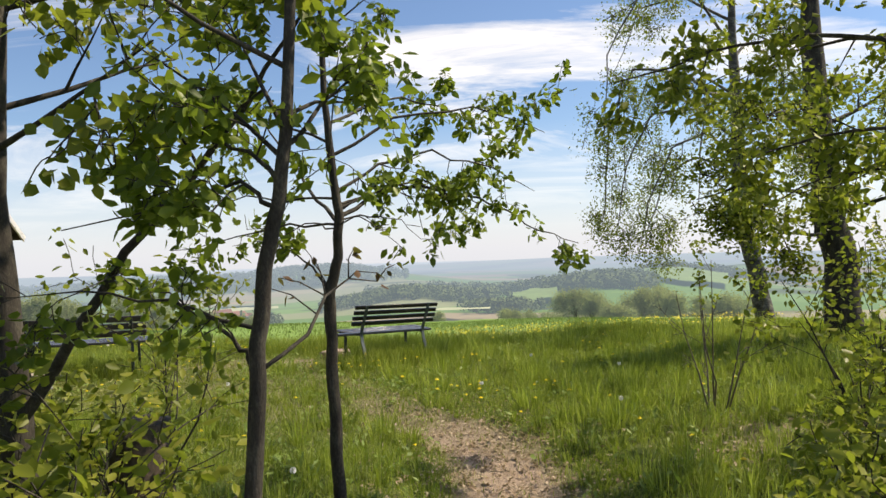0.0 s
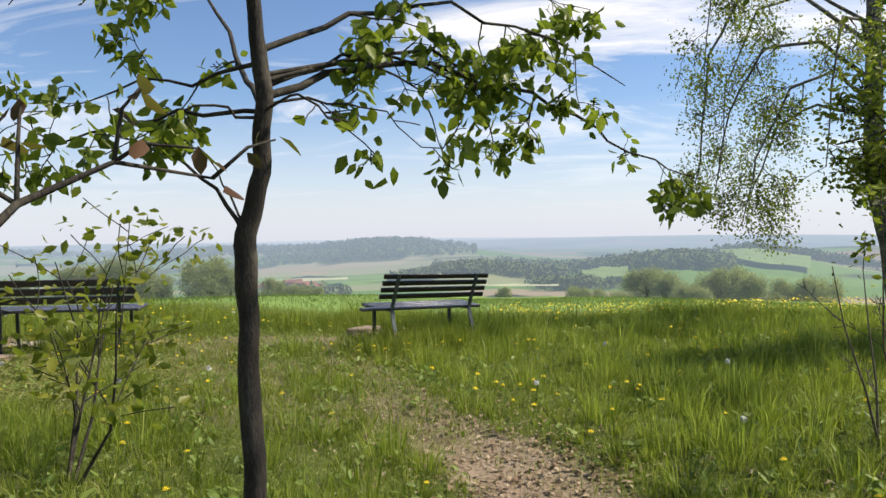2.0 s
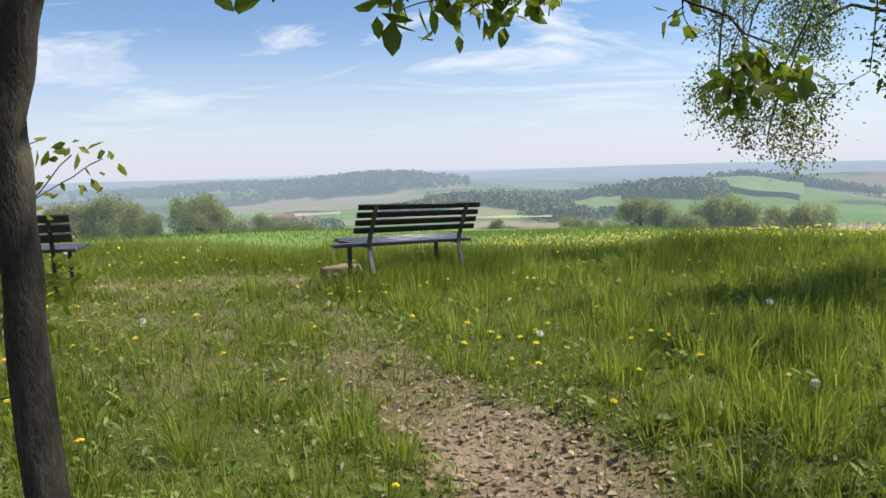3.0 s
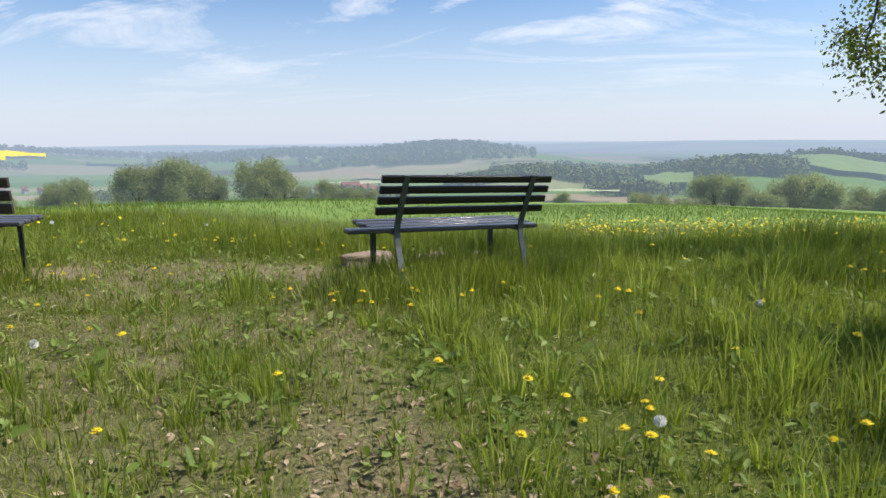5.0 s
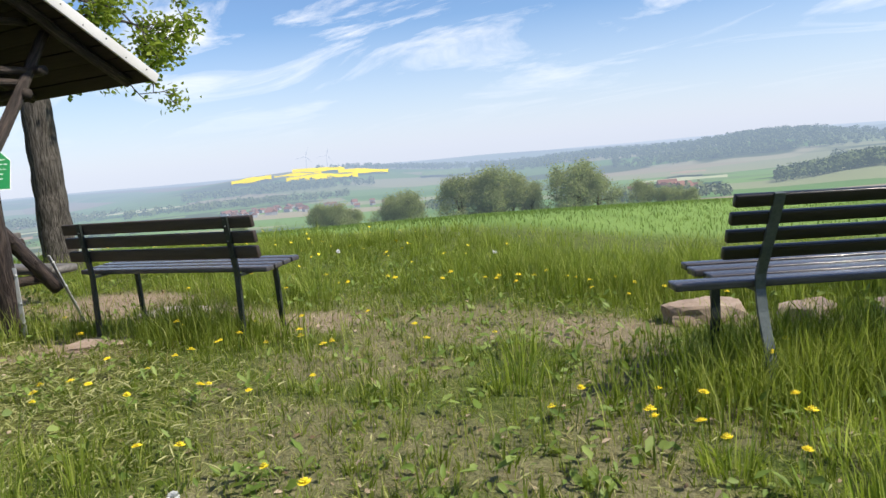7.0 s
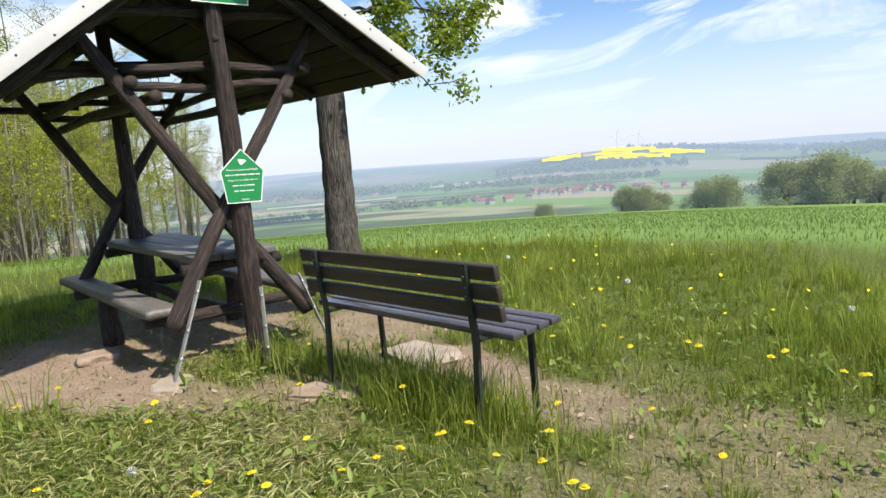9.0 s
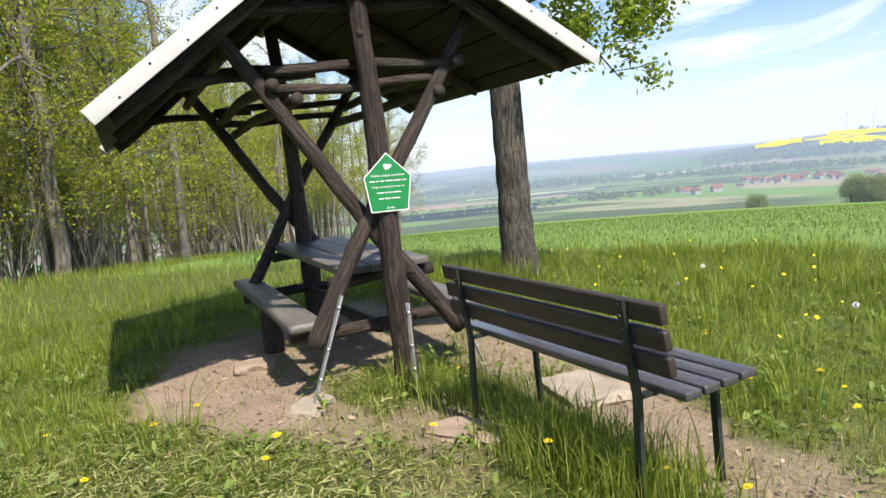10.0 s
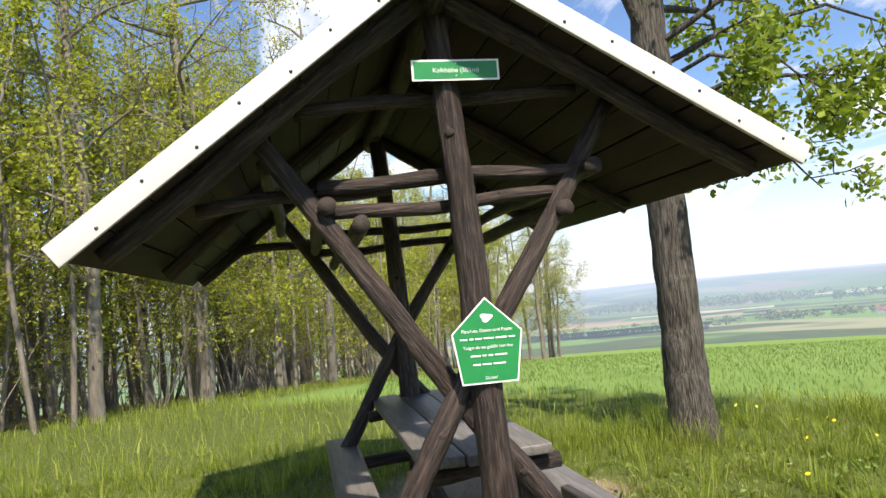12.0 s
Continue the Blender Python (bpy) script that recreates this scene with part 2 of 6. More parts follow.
# ---------------------------------------------------------------- mesh tools
class Geo:
    """Vertices and faces gathered for one mesh."""

    def __init__(self):
        self.v, self.f, self.m = [], [], []

    def faces(self, verts, faces, slot=0):
        k = len(self.v)
        self.v.extend(verts)
        self.f.extend([tuple(i + k for i in f) for f in faces])
        self.m.extend([slot] * len(faces))

    def tube(self, points, radii, sides=8, rough=0.0, cap=True, slot=0, cap_slot=None, seed=0.0):
        pts = [Vector(p) for p in points]
        verts, faces = [], []
        ref = None
        for i, p in enumerate(pts):
            d = (pts[min(i + 1, len(pts) - 1)] - pts[max(i - 1, 0)]).normalized()
            if ref is None:
                ref = d.orthogonal().normalized()
            ref = (ref - d * ref.dot(d)).normalized()
            side = d.cross(ref)
            for k in range(sides):
                a = 2 * math.pi * k / sides
                w = ref * math.cos(a) + side * math.sin(a)
                r = radii[i]
                if rough:
                    r *= 1 + rough * noise.noise((p + w * 0.25) * 5 + Vector((seed, seed, 0))) + 0.6 * rough * noise.noise((p * 1.5 + w * r * 30) + Vector((seed, 0, 0)))
                verts.append(p + w * r)
        for i in range(len(pts) - 1):
            for k in range(sides):
                j = (k + 1) % sides
                faces.append((i * sides + k, i * sides + j, (i + 1) * sides + j, (i + 1) * sides + k))
        self.faces(verts, faces, slot)
        if cap:
            k = len(self.v) - len(verts)
            self.f.append(tuple(k + s for s in reversed(range(sides))))
            self.f.append(tuple(len(self.v) - sides + s for s in range(sides)))
            self.m.extend([slot if cap_slot is None else cap_slot] * 2)

    def box(self, m, size, bevel=0.006, slot=0):
        bm = bmesh.new()
        bmesh.ops.create_cube(bm, size=1, matrix=Matrix.Diagonal((*size, 1)))
        if bevel:
            bmesh.ops.bevel(bm, geom=bm.edges[:], offset=bevel, segments=2, affect="EDGES", profile=0.6)
        bm.verts.index_update()
        self.faces([m @ v.co for v in bm.verts], [tuple(v.index for v in f.verts) for f in bm.faces], slot)
        bm.free()

    def mesh(self, name, mats, smooth=True):
        me = bpy.data.meshes.new(name)
        me.from_pydata([tuple(v) for v in self.v], [], self.f)
        for m in mats if isinstance(mats, (list, tuple)) else [mats]:
            me.materials.append(m)
        me.polygons.foreach_set("material_index", self.m)
        if smooth:
            me.polygons.foreach_set("use_smooth", [True] * len(self.f))
        me.update()
        return me


def soup(name, verts, loops, starts, mat, smooth=False):
    """A mesh from numpy arrays: vertices, corner indices and the corner at which each face starts."""
    me = bpy.data.meshes.new(name)
    me.vertices.add(len(verts))
    me.vertices.foreach_set("co", np.ascontiguousarray(verts, dtype=np.float32).ravel())
    me.loops.add(len(loops))
    me.loops.foreach_set("vertex_index", np.ascontiguousarray(loops, dtype=np.int32))
    me.polygons.add(len(starts))
    me.polygons.foreach_set("loop_start", np.ascontiguousarray(starts, dtype=np.int32))
    me.materials.append(mat)
    if smooth:
        me.polygons.foreach_set("use_smooth", np.ones(len(starts), dtype=bool))
    me.update(calc_edges=True)
    me.validate()
    return me


def part(name, geo, mats, parent=None, label="", smooth=True):
    """Links gathered geometry, or a ready mesh, as one object under a thing or a part."""
    me = geo.mesh(name, mats, smooth) if isinstance(geo, Geo) else geo
    ob = new(name, me)
    if parent:
        ob.parent = parent
    if label:
        ob["label"] = label
    return ob


def thing(name, m, label, category, group="", kind=""):
    ob = new(name)
    ob.empty_display_size = 0.1
    ob.matrix_world = m
    return tagged(ob, label, category, group, kind)


def one_box(size, m=Matrix(), bevel=0.006):
    g = Geo()
    g.box(m, size, bevel)
    return g


# ---------------------------------------------------------------- lie of the land
def ramp01(a, lo, hi):
    t = np.clip((a - lo) / (hi - lo), 0, 1)
    return t * t * (3 - 2 * t)


def soft(a, w):
    return w * np.logaddexp(0, a / w)


PATH = np.array([(0.15, -3.0), (0.25, 2.0), (0.45, 4.5), (0.35, 6.2), (-0.55, 7.4), (-1.0, 8.3), (-1.6, 9.6), (-2.0, 10.8)])


def path_distance(x, y):
    best = np.full(np.shape(x), 99.0)
    along = np.zeros(np.shape(x))
    for i in range(len(PATH) - 1):
        a, b = PATH[i], PATH[i + 1]
        d = b - a
        t = np.clip(((x - a[0]) * d[0] + (y - a[1]) * d[1]) / (d @ d), 0, 1)
        q = np.hypot(x - a[0] - t * d[0], y - a[1] - t * d[1])
        along = np.where(q < best, i + t, along)
        best = np.minimum(best, q)
    return best, along


def wave(x, y, s, k=0.0):
    """A cheap smooth unevenness between about -1 and 1."""
    return (np.sin(x * s + 1.3 * k) * np.cos(y * s * 0.83 + 2.1 * k) + np.sin((x * 0.6 + y * 0.8) * s * 1.9 + k) * 0.6 + np.cos((x * 0.9 - y * 0.5) * s * 3.1 + 2 * k) * 0.3) / 1.9


def height(x, y):
    x, y = np.asarray(x, float), np.asarray(y, float)
    z = 0.07 + 0.032 * soft(x - 1.0, 0.5) * ramp01(12 - x, 0, 7)
    far = np.hypot(x + 1.0, y - 2.0)
    z = z - 0.098 * soft(far - 15.5, 2.0)
    z = z - 0.34 * ramp01(y, 11.4, 16.0) * ramp01(x, -7.0, -3.0)
    z = z + 0.02 * wave(x, y, 2.3) * ramp01(40 - np.hypot(x, y), 0, 20)
    d, along = path_distance(x, y)
    z = z - 0.13 * np.exp(-(d / 0.75) ** 2) * ramp01(8 - y, 0, 2.5) * ramp01(y, 2.5, 5)
    return z


WALKED = ((0, -0.5), (0.12, 1.2), (0.18, 2.6), (0.16, 4.7), (-0.36, 6.5), (-1.17, 7.9), (-2.0, 8.7), (-3.3, 9.16))


def near_walk(p, clear=0.5, top=1.66):
    """Whether a point hangs in the way that people walk."""
    if p[2] > top:
        return False
    for (ax, ay), (bx, by) in zip(WALKED, WALKED[1:]):
        dx, dy = bx - ax, by - ay
        t = max(0, min(1, ((p[0] - ax) * dx + (p[1] - ay) * dy) / (dx * dx + dy * dy)))
        if math.hypot(p[0] - ax - t * dx, p[1] - ay - t * dy) < clear:
            return True
    return False


def ground_at(x, y):
    return float(height(x, y))


# ---------------------------------------------------------------- ground and distance
def bare_mask(x, y):
    """How bare the earth is: the trodden path, the worn places by the benches and the shelter."""
    d, along = path_distance(x, y)
    wob = 0.5 + 0.5 * wave(x, y, 4.0, 2)
    width = np.interp(along, (0, 2, 3.2, 4, 5, 7), (0.52, 0.44, 0.37, 0.31, 0.28, 0.26))
    strong = np.interp(along, (0, 3.2, 4, 5, 7), (1.0, 1.0, 0.55, 0.32, 0.50))
    b = (1 - ramp01(d, width * 0.55, width * 1.45)) * strong * (0.72 + 0.4 * wob)

    def spot(cx, cy, rx, ry, s):
        q = np.hypot((x - cx) / rx, (y - cy) / ry) + 0.22 * wave(x, y, 3.1, 5)
        return (1 - ramp01(q, 0.7, 1.15)) * s

    for s in ((-7.5, 8.25, 1.2, 0.62, 1.0), (-6.65, 8.62, 0.8, 0.42, 1.0), (-8.2, 9.4, 1.6, 1.2, 0.9), (-6.0, 8.95, 0.5, 0.3, 0.7), (-5.7, 9.5, 0.5, 0.3, 0.75), (-6.9, 10.6, 1.0, 0.6, 0.9), (-5.4, 10.45, 0.9, 0.45, 1.0), (-4.3, 10.55, 0.55, 0.35, 0.8),
              (-3.2, 10.9, 1.0, 0.5, 0.45), (-2.2, 10.9, 0.5, 0.4, 0.7), (-3.3, 9.9, 0.7, 0.35, 0.40), (-2.6, 9.0, 0.9, 0.5, 0.32), (-5.2, 9.35, 0.7, 0.35, 0.4),
              (-1.6, 7.6, 1.3, 0.6, 0.25), (-1.2, 11.3, 0.7, 0.3, 0.6), (2.7, 5.7, 0.7, 0.5, 0.45)):
        b = np.maximum(b, spot(*s))
    worn = (1 - ramp01(np.hypot((x + 3.6) / 3.2, (y - 9.4) / 2.1), 0.6, 1.2))
    patch = ramp01(wave(x, y, 2.9, 11) + 0.5 * wave(x, y, 6.3, 4), 0.10, 0.55)
    b = np.maximum(b, 0.42 * worn * patch)
    return np.clip(b, 0, 1)


def field_mask(x, y):
    """The sown field that begins beyond the rough grass."""
    edge = 15.2 + 0.4 * wave(x, y, 0.5)
    return ramp01(np.hypot((x + 1) * 0.97, y - 2.0) - edge, 0, 1.6) * ramp01(y - (2.0 - 0.28 * (x + 8)), 0, 2.5)


def ground_material():
    m, nt, p = start("ground")
    v = position(nt)
    big, mid, small = noise_tex(nt, v, 0.5, 4), noise_tex(nt, v, 5.0, 5, 0.65), noise_tex(nt, v, 45.0, 4, 0.7)
    green = blend(nt, 0.55, ramp_of(nt, mid, ((0.3, (0.055, 0.085, 0.015)), (0.55, (0.115, 0.15, 0.03)), (0.75, (0.20, 0.18, 0.08)))), ramp_of(nt, small, ((0.36, (0.022, 0.032, 0.010)), (0.52, (0.09, 0.12, 0.028)), (0.68, (0.22, 0.23, 0.10)))))
    soil = ramp_of(nt, small, ((0.28, (0.11, 0.078, 0.056)), (0.5, (0.30, 0.228, 0.17)), (0.72, (0.50, 0.40, 0.315))))
    soil = blend(nt, 0.5, soil, ramp_of(nt, mid, ((0.3, (0.24, 0.175, 0.125)), (0.7, (0.44, 0.34, 0.26)))))
    rows = noise_tex(nt, v, 1.0, 5, 0.6, (0.06, 0.5, 1))
    crop = ramp_of(nt, rows, ((0.3, (0.13, 0.22, 0.05)), (0.5, (0.175, 0.275, 0.07)), (0.7, (0.22, 0.32, 0.095))))
    crop = blend(nt, 0.35, crop, ramp_of(nt, noise_tex(nt, v, 9.0, 4, 0.7), ((0.3, (0.11, 0.19, 0.045)), (0.7, (0.23, 0.34, 0.09)))))
    a = nt.nodes.new("ShaderNodeAttribute")
    a.attribute_name = "bare"
    b = nt.nodes.new("ShaderNodeAttribute")
    b.attribute_name = "sown"
    w = nt.nodes.new("ShaderNodeAttribute")
    w.attribute_name = "wooded"
    floor = ramp_of(nt, small, ((0.3, (0.12, 0.085, 0.05)), (0.55, (0.24, 0.185, 0.115)), (0.75, (0.34, 0.28, 0.17))))
    c = blend(nt, w.outputs["Fac"], blend(nt, a.outputs["Fac"], green, soil), floor)
    wire(nt, blend(nt, b.outputs["Fac"], c, crop), p.inputs["Base Color"])
    p.inputs["Roughness"].default_value, p.inputs["Specular IOR Level"].default_value = 0.95, 0.15
    bump(nt, p, small, 0.8, 0.03)
    return m


def make_ground():
    n = 340
    u = np.linspace(-1, 1, n)
    k = 5.0
    s = np.sinh(k * u) / np.sinh(k)
    gx, gy = np.meshgrid(-2.5 + 140 * s, 7.0 + 140 * s)
    x, y = gx.ravel(), gy.ravel()
    z = height(x, y)
    z = z - 6.0 * ramp01(np.hypot(x + 1, y - 2), 122, 150)
    i = np.arange((n - 1) * n).reshape(n - 1, n)[:, :-1].ravel()
    loops = np.stack([i, i + 1, i + n + 1, i + n], 1).ravel()
    me = soup("ground", np.stack([x, y, z], 1), loops, np.arange(len(i)) * 4, ground_material(), True)
    for name, vals in (("bare", bare_mask(x, y)), ("sown", field_mask(x, y)), ("wooded", ramp01(1.2 - 0.37 * (x + 13) - y + 0.6 * wave(x, y, 0.8), 0, 2.5) * ramp01(-x - 9, 0, 3) * 0.8)):
        at = me.attributes.new(name, "FLOAT", "POINT")
        at.data.foreach_set("value", vals.astype(np.float32))
    tagged(new("ground", me), "grassy hilltop with a trodden earth path and a sown green field", "ground", kind="structure")


make_ground()


def ang(yaw):
    return -math.sin(radians(yaw)), math.cos(radians(yaw))


VALLEY_R = (110, 135, 200, 400, 700, 1200, 1800, 2600, 3500, 4600)
VALLEY_Z = (-14, -16, -20, -34, -50, -66, -70, -68, -74, -82)
# yaw, distance, spread across in degrees, spread along, height
HILLS = ((9, 1500, 8, 260, 38), (22, 1700, 8, 260, 22), (2, 1100, 5, 200, 14), (-12, 660, 7, 140, 13), (3, 560, 5, 110, 11), (-17, 900, 7, 160, 24), (-26, 1400, 10, 260, 26),
         (45, 1820, 10, 300, 40), (62, 2300, 14, 350, 26), (84, 2000, 9, 300, 20), (30, 3000, 18, 400, 12), (-10, 3000, 20, 450, 22), (75, 3400, 25, 500, 16))


def far_height(x, y):
    r = np.hypot(x, y)
    yaw = np.degrees(np.arctan2(-x, y))
    z = np.interp(np.log(r), np.log(VALLEY_R), VALLEY_Z)
    for a, d, w, l, h in HILLS:
        z = z + h * np.exp(-(((yaw - a + 180) % 360 - 180) / w) ** 2 - ((r - d) / l) ** 2)
    return z + 2.0 * wave(x, y, 0.006, 1) * ramp01(r, 200, 700) + 9.0 * wave(x, y, 0.0017, 4) * ramp01(r, 1500, 3500)


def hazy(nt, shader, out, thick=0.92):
    """Haze painted into a far material: a blue emission that stands in for air and grows with the distance from the
    hilltop.
    """
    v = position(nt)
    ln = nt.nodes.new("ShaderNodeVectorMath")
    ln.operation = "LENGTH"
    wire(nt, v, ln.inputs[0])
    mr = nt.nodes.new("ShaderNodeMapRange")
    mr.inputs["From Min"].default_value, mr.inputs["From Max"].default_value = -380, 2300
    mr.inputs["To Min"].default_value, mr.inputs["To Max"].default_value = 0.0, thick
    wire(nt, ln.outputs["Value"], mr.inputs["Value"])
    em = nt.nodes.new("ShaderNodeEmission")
    haze_glow = nt.nodes.new("ShaderNodeMapRange")
    haze_glow.inputs["From Min"].default_value, haze_glow.inputs["From Max"].default_value = 1600, 4600
    wire(nt, ln.outputs["Value"], haze_glow.inputs["Value"])
    wire(nt, blend(nt, haze_glow.outputs[0], (0.31, 0.405, 0.56), (0.48, 0.58, 0.76)), em.inputs["Color"])
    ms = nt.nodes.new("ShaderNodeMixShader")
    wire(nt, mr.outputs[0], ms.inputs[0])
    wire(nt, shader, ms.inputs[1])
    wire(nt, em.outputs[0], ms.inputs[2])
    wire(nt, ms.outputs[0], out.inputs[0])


def valley_material():
    m, nt, p = start("far_valley")
    v = position(nt)
    vor = nt.nodes.new("ShaderNodeTexVoronoi")
    vor.inputs["Scale"].default_value = 1.0
    mp = nt.nodes.new("ShaderNodeMapping")
    mp.inputs["Scale"].default_value, mp.inputs["Rotation"].default_value = (0.0042, 0.0075, 0.0), (0, 0, 0.5)
    wire(nt, v, mp.inputs[0])
    wire(nt, mp.outputs[0], vor.inputs["Vector"])
    sep = nt.nodes.new("ShaderNodeSeparateColor")
    wire(nt, vor.outputs["Color"], sep.inputs[0])
    fields = ramp_of(nt, sep.outputs[0], ((0.0, (0.10, 0.19, 0.045)), (0.35, (0.16, 0.27, 0.07)), (0.6, (0.13, 0.21, 0.06)), (0.8, (0.34, 0.31, 0.20)), (1.0, (0.26, 0.19, 0.12))))
    wood = noise_tex(nt, v, 0.0032, 3, 0.5)
    edge = ramp_of(nt, wood, ((0.56, (0, 0, 0)), (0.59, (1, 1, 1))))
    trees = ramp_of(nt, noise_tex(nt, v, 0.05, 4, 0.7), ((0.3, (0.05, 0.075, 0.028)), (0.7, (0.10, 0.125, 0.05))))
    wire(nt, blend(nt, edge, fields, trees), p.inputs["Base Color"])
    p.inputs["Roughness"].default_value, p.inputs["Specular IOR Level"].default_value = 1.0, 0.0
    # distance haze goes into the material as glow, over the field colours
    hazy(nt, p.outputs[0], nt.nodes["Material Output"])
    return m


def make_valley():
    r = np.geomspace(110, 4700, 110)
    a = np.radians(np.concatenate([np.arange(-60, 110, 0.75), np.arange(110, 300.1, 5)]))
    rr, aa = np.meshgrid(r, a, indexing="ij")
    x, y = (-rr * np.sin(aa)).ravel(), (rr * np.cos(aa)).ravel()
    n = len(a)
    i = np.arange((len(r) - 1) * n).reshape(-1, n)[:, :-1].ravel()
    loops = np.stack([i, i + n, i + n + 1, i + 1], 1).ravel()
    me = soup("backdrop", np.stack([x, y, far_height(x, y)], 1), loops, np.arange(len(i)) * 4, valley_material(), True)
    tagged(new("backdrop", me), "hazy blue-green valley of fields and wooded hills", "landscape", kind="structure")


make_valley()


# one plain far colour with the painted haze glow mixed in
def hazy_plain(name, colour, thick=0.92):
    m, nt, p = start(name)
    c = ramp_of(nt, noise_tex(nt, position(nt), 0.06, 4, 0.7), ((0.3, tuple(k * 0.82 for k in colour)), (0.7, tuple(min(1, k * 1.12) for k in colour))))
    wire(nt, c, p.inputs["Base Color"])
    p.inputs["Roughness"].default_value, p.inputs["Specular IOR Level"].default_value = 1.0, 0.0
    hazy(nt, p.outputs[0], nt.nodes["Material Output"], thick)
    return m


# leaf colours paled for distance, with the painted haze glow on top
LEAF_HEDGE = foliage("hedge_leaves", (0.24, 0.26, 0.125), (0.32, 0.34, 0.165), (0.41, 0.42, 0.21), 0.62, 0.6, haze_glow=True)
FAR_WOOD = hazy_plain("far_wood", (0.15, 0.19, 0.075))
PASTURE = hazy_plain("far_pasture", (0.20, 0.28, 0.11))
PALE_FIELD = hazy_plain("pale_far_field", (0.42, 0.44, 0.27))
PLOUGHED = hazy_plain("ploughed_far_field", (0.36, 0.28, 0.20))
RAPE = hazy_plain("rapeseed_bloom", (0.85, 0.66, 0.02), 0.45)
FAR_WALL = hazy_plain("far_house_wall", (0.38, 0.37, 0.35))
FAR_ROOF = hazy_plain("far_house_roof", (0.25, 0.12, 0.08))
FAR_WHITE = hazy_plain("turbine_white", (0.8, 0.8, 0.8), 0.75)

# round tree crowns of the far woods: yaw, distance, half spread in degrees, half depth, count, crown size
WOODS = ((-12, 660, 4.2, 80, 620, 9.5), (4.5, 560, 5.0, 60, 520, 7.5), (-1.5, 600, 3.5, 60, 240, 8), (-3, 820, 9, 120, 420, 11), (-20, 960, 6, 70, 300, 11), (-4.5, 400, 3.0, 24, 90, 7), (12, 1400, 9, 170, 1100, 10), (24, 1650, 8, 190, 800, 10),
         (66, 1300, 9, 60, 200, 12), (50, 1150, 8, 60, 180, 11), (84, 900, 6, 60, 160, 9), (60, 620, 5, 16, 60, 6), (33, 430, 5, 26, 60, 6), (18, 330, 5, 25, 50, 6), (47, 1480, 7, 60, 300, 12), (36, 1900, 8, 120, 300, 13), (74, 560, 9, 14, 90, 6))


def make_far_woods():
    """Crowns of the far woods, each a dome of many small leafy clumps."""
    rng = np.random.default_rng(5)
    per = 44
    cs, ss = [], []
    for yaw, dist, wy, wd, count, size in WOODS:
        a = np.radians(yaw + wy * np.clip(rng.normal(0, 0.5, count), -1, 1))
        d = dist + wd * rng.uniform(-1, 1, count)
        x, y = -d * np.sin(a), d * np.cos(a)
        s = size * rng.uniform(0.6, 1.2, count)
        cs.append(np.stack([x, y, far_height(x, y) + s * 0.42], 1))
        ss.append(s)
    c, s = np.repeat(np.concatenate(cs), per, axis=0), np.repeat(np.concatenate(ss), per)[:, None]
    n = len(c)
    d = rng.normal(0, 1, (n, 3))
    d[:, 2] = np.abs(d[:, 2]) * 1.1 - 0.35
    d /= np.linalg.norm(d, axis=1, keepdims=True)
    p = c + d * s * (0.52, 0.52, 0.62) * rng.uniform(0.65, 1.08, (n, 1))
    nn = d + rng.normal(0, 0.45, (n, 3))
    nn /= np.linalg.norm(nn, axis=1, keepdims=True)
    u = np.cross(nn, rng.normal(0, 1, (n, 3)))
    u /= np.linalg.norm(u, axis=1, keepdims=True)
    w = np.cross(nn, u)
    h = s * rng.uniform(0.085, 0.175, (n, 1))
    v = np.stack([p - u * h, p - w * h * 0.8, p + u * h, p + w * h * 0.8], 1).reshape(-1, 3)
    me = soup("far_woods", v, np.arange(4 * n), np.arange(n) * 4, FAR_WOOD, False)
    tagged(new("far_woods", me), "hazy distant deciduous woods on the hills", "woods", kind="stuff")


make_far_woods()


def far_patch(name, cells, mat, label, category):
    """Fields laid on the far land: yaw from, yaw to, distance from, distance to."""
    for a0, a1, d0, d1 in cells:
        g = Geo()
        n = 10
        for i in range(n + 1):
            for j in range(4):
                a, d = a0 + (a1 - a0) * i / n, d0 + (d1 - d0) * j / 3 + 14 * math.sin(i * 0.9 + j)
                x, y = (c * d for c in ang(a))
                g.v.append((x, y, float(far_height(np.array([x]), np.array([y]))[0]) + 5))
        g.f = [(i * 4 + j, i * 4 + 4 + j, i * 4 + 5 + j, i * 4 + 1 + j) for i in range(n) for j in range(3)]
        g.m = [0] * len(g.f)
        tagged(new(name, g.mesh(name, mat)), label, category, kind="structure")


far_patch("rapeseed_field", ((38.6, 42.5, 1640, 1730), (41.0, 46.5, 1560, 1640), (42.0, 46.0, 1700, 1860), (47.6, 50.6, 1640, 1730), (43.8, 47.4, 1650, 1690)), RAPE, "bright yellow rapeseed field on a far hillside", "field")


far_patch("pasture", ((-8.9, -5.4, 470, 590), (-21.5, -15.5, 690, 860), (54, 64, 780, 860), (30, 36, 1500, 1640), (66, 80, 520, 600)), PASTURE, "light green pasture on a far slope", "field")
far_patch("pale_field", ((-3.6, 2.6, 262, 325), (62, 72, 900, 980), (53, 60, 1250, 1320), (13, 19, 560, 640)), PALE_FIELD, "pale field in the valley", "field")
far_patch("ploughed_field", ((64, 82, 660, 760), (14.5, 17, 800, 880)), PLOUGHED, "brown ploughed field in the valley", "field")


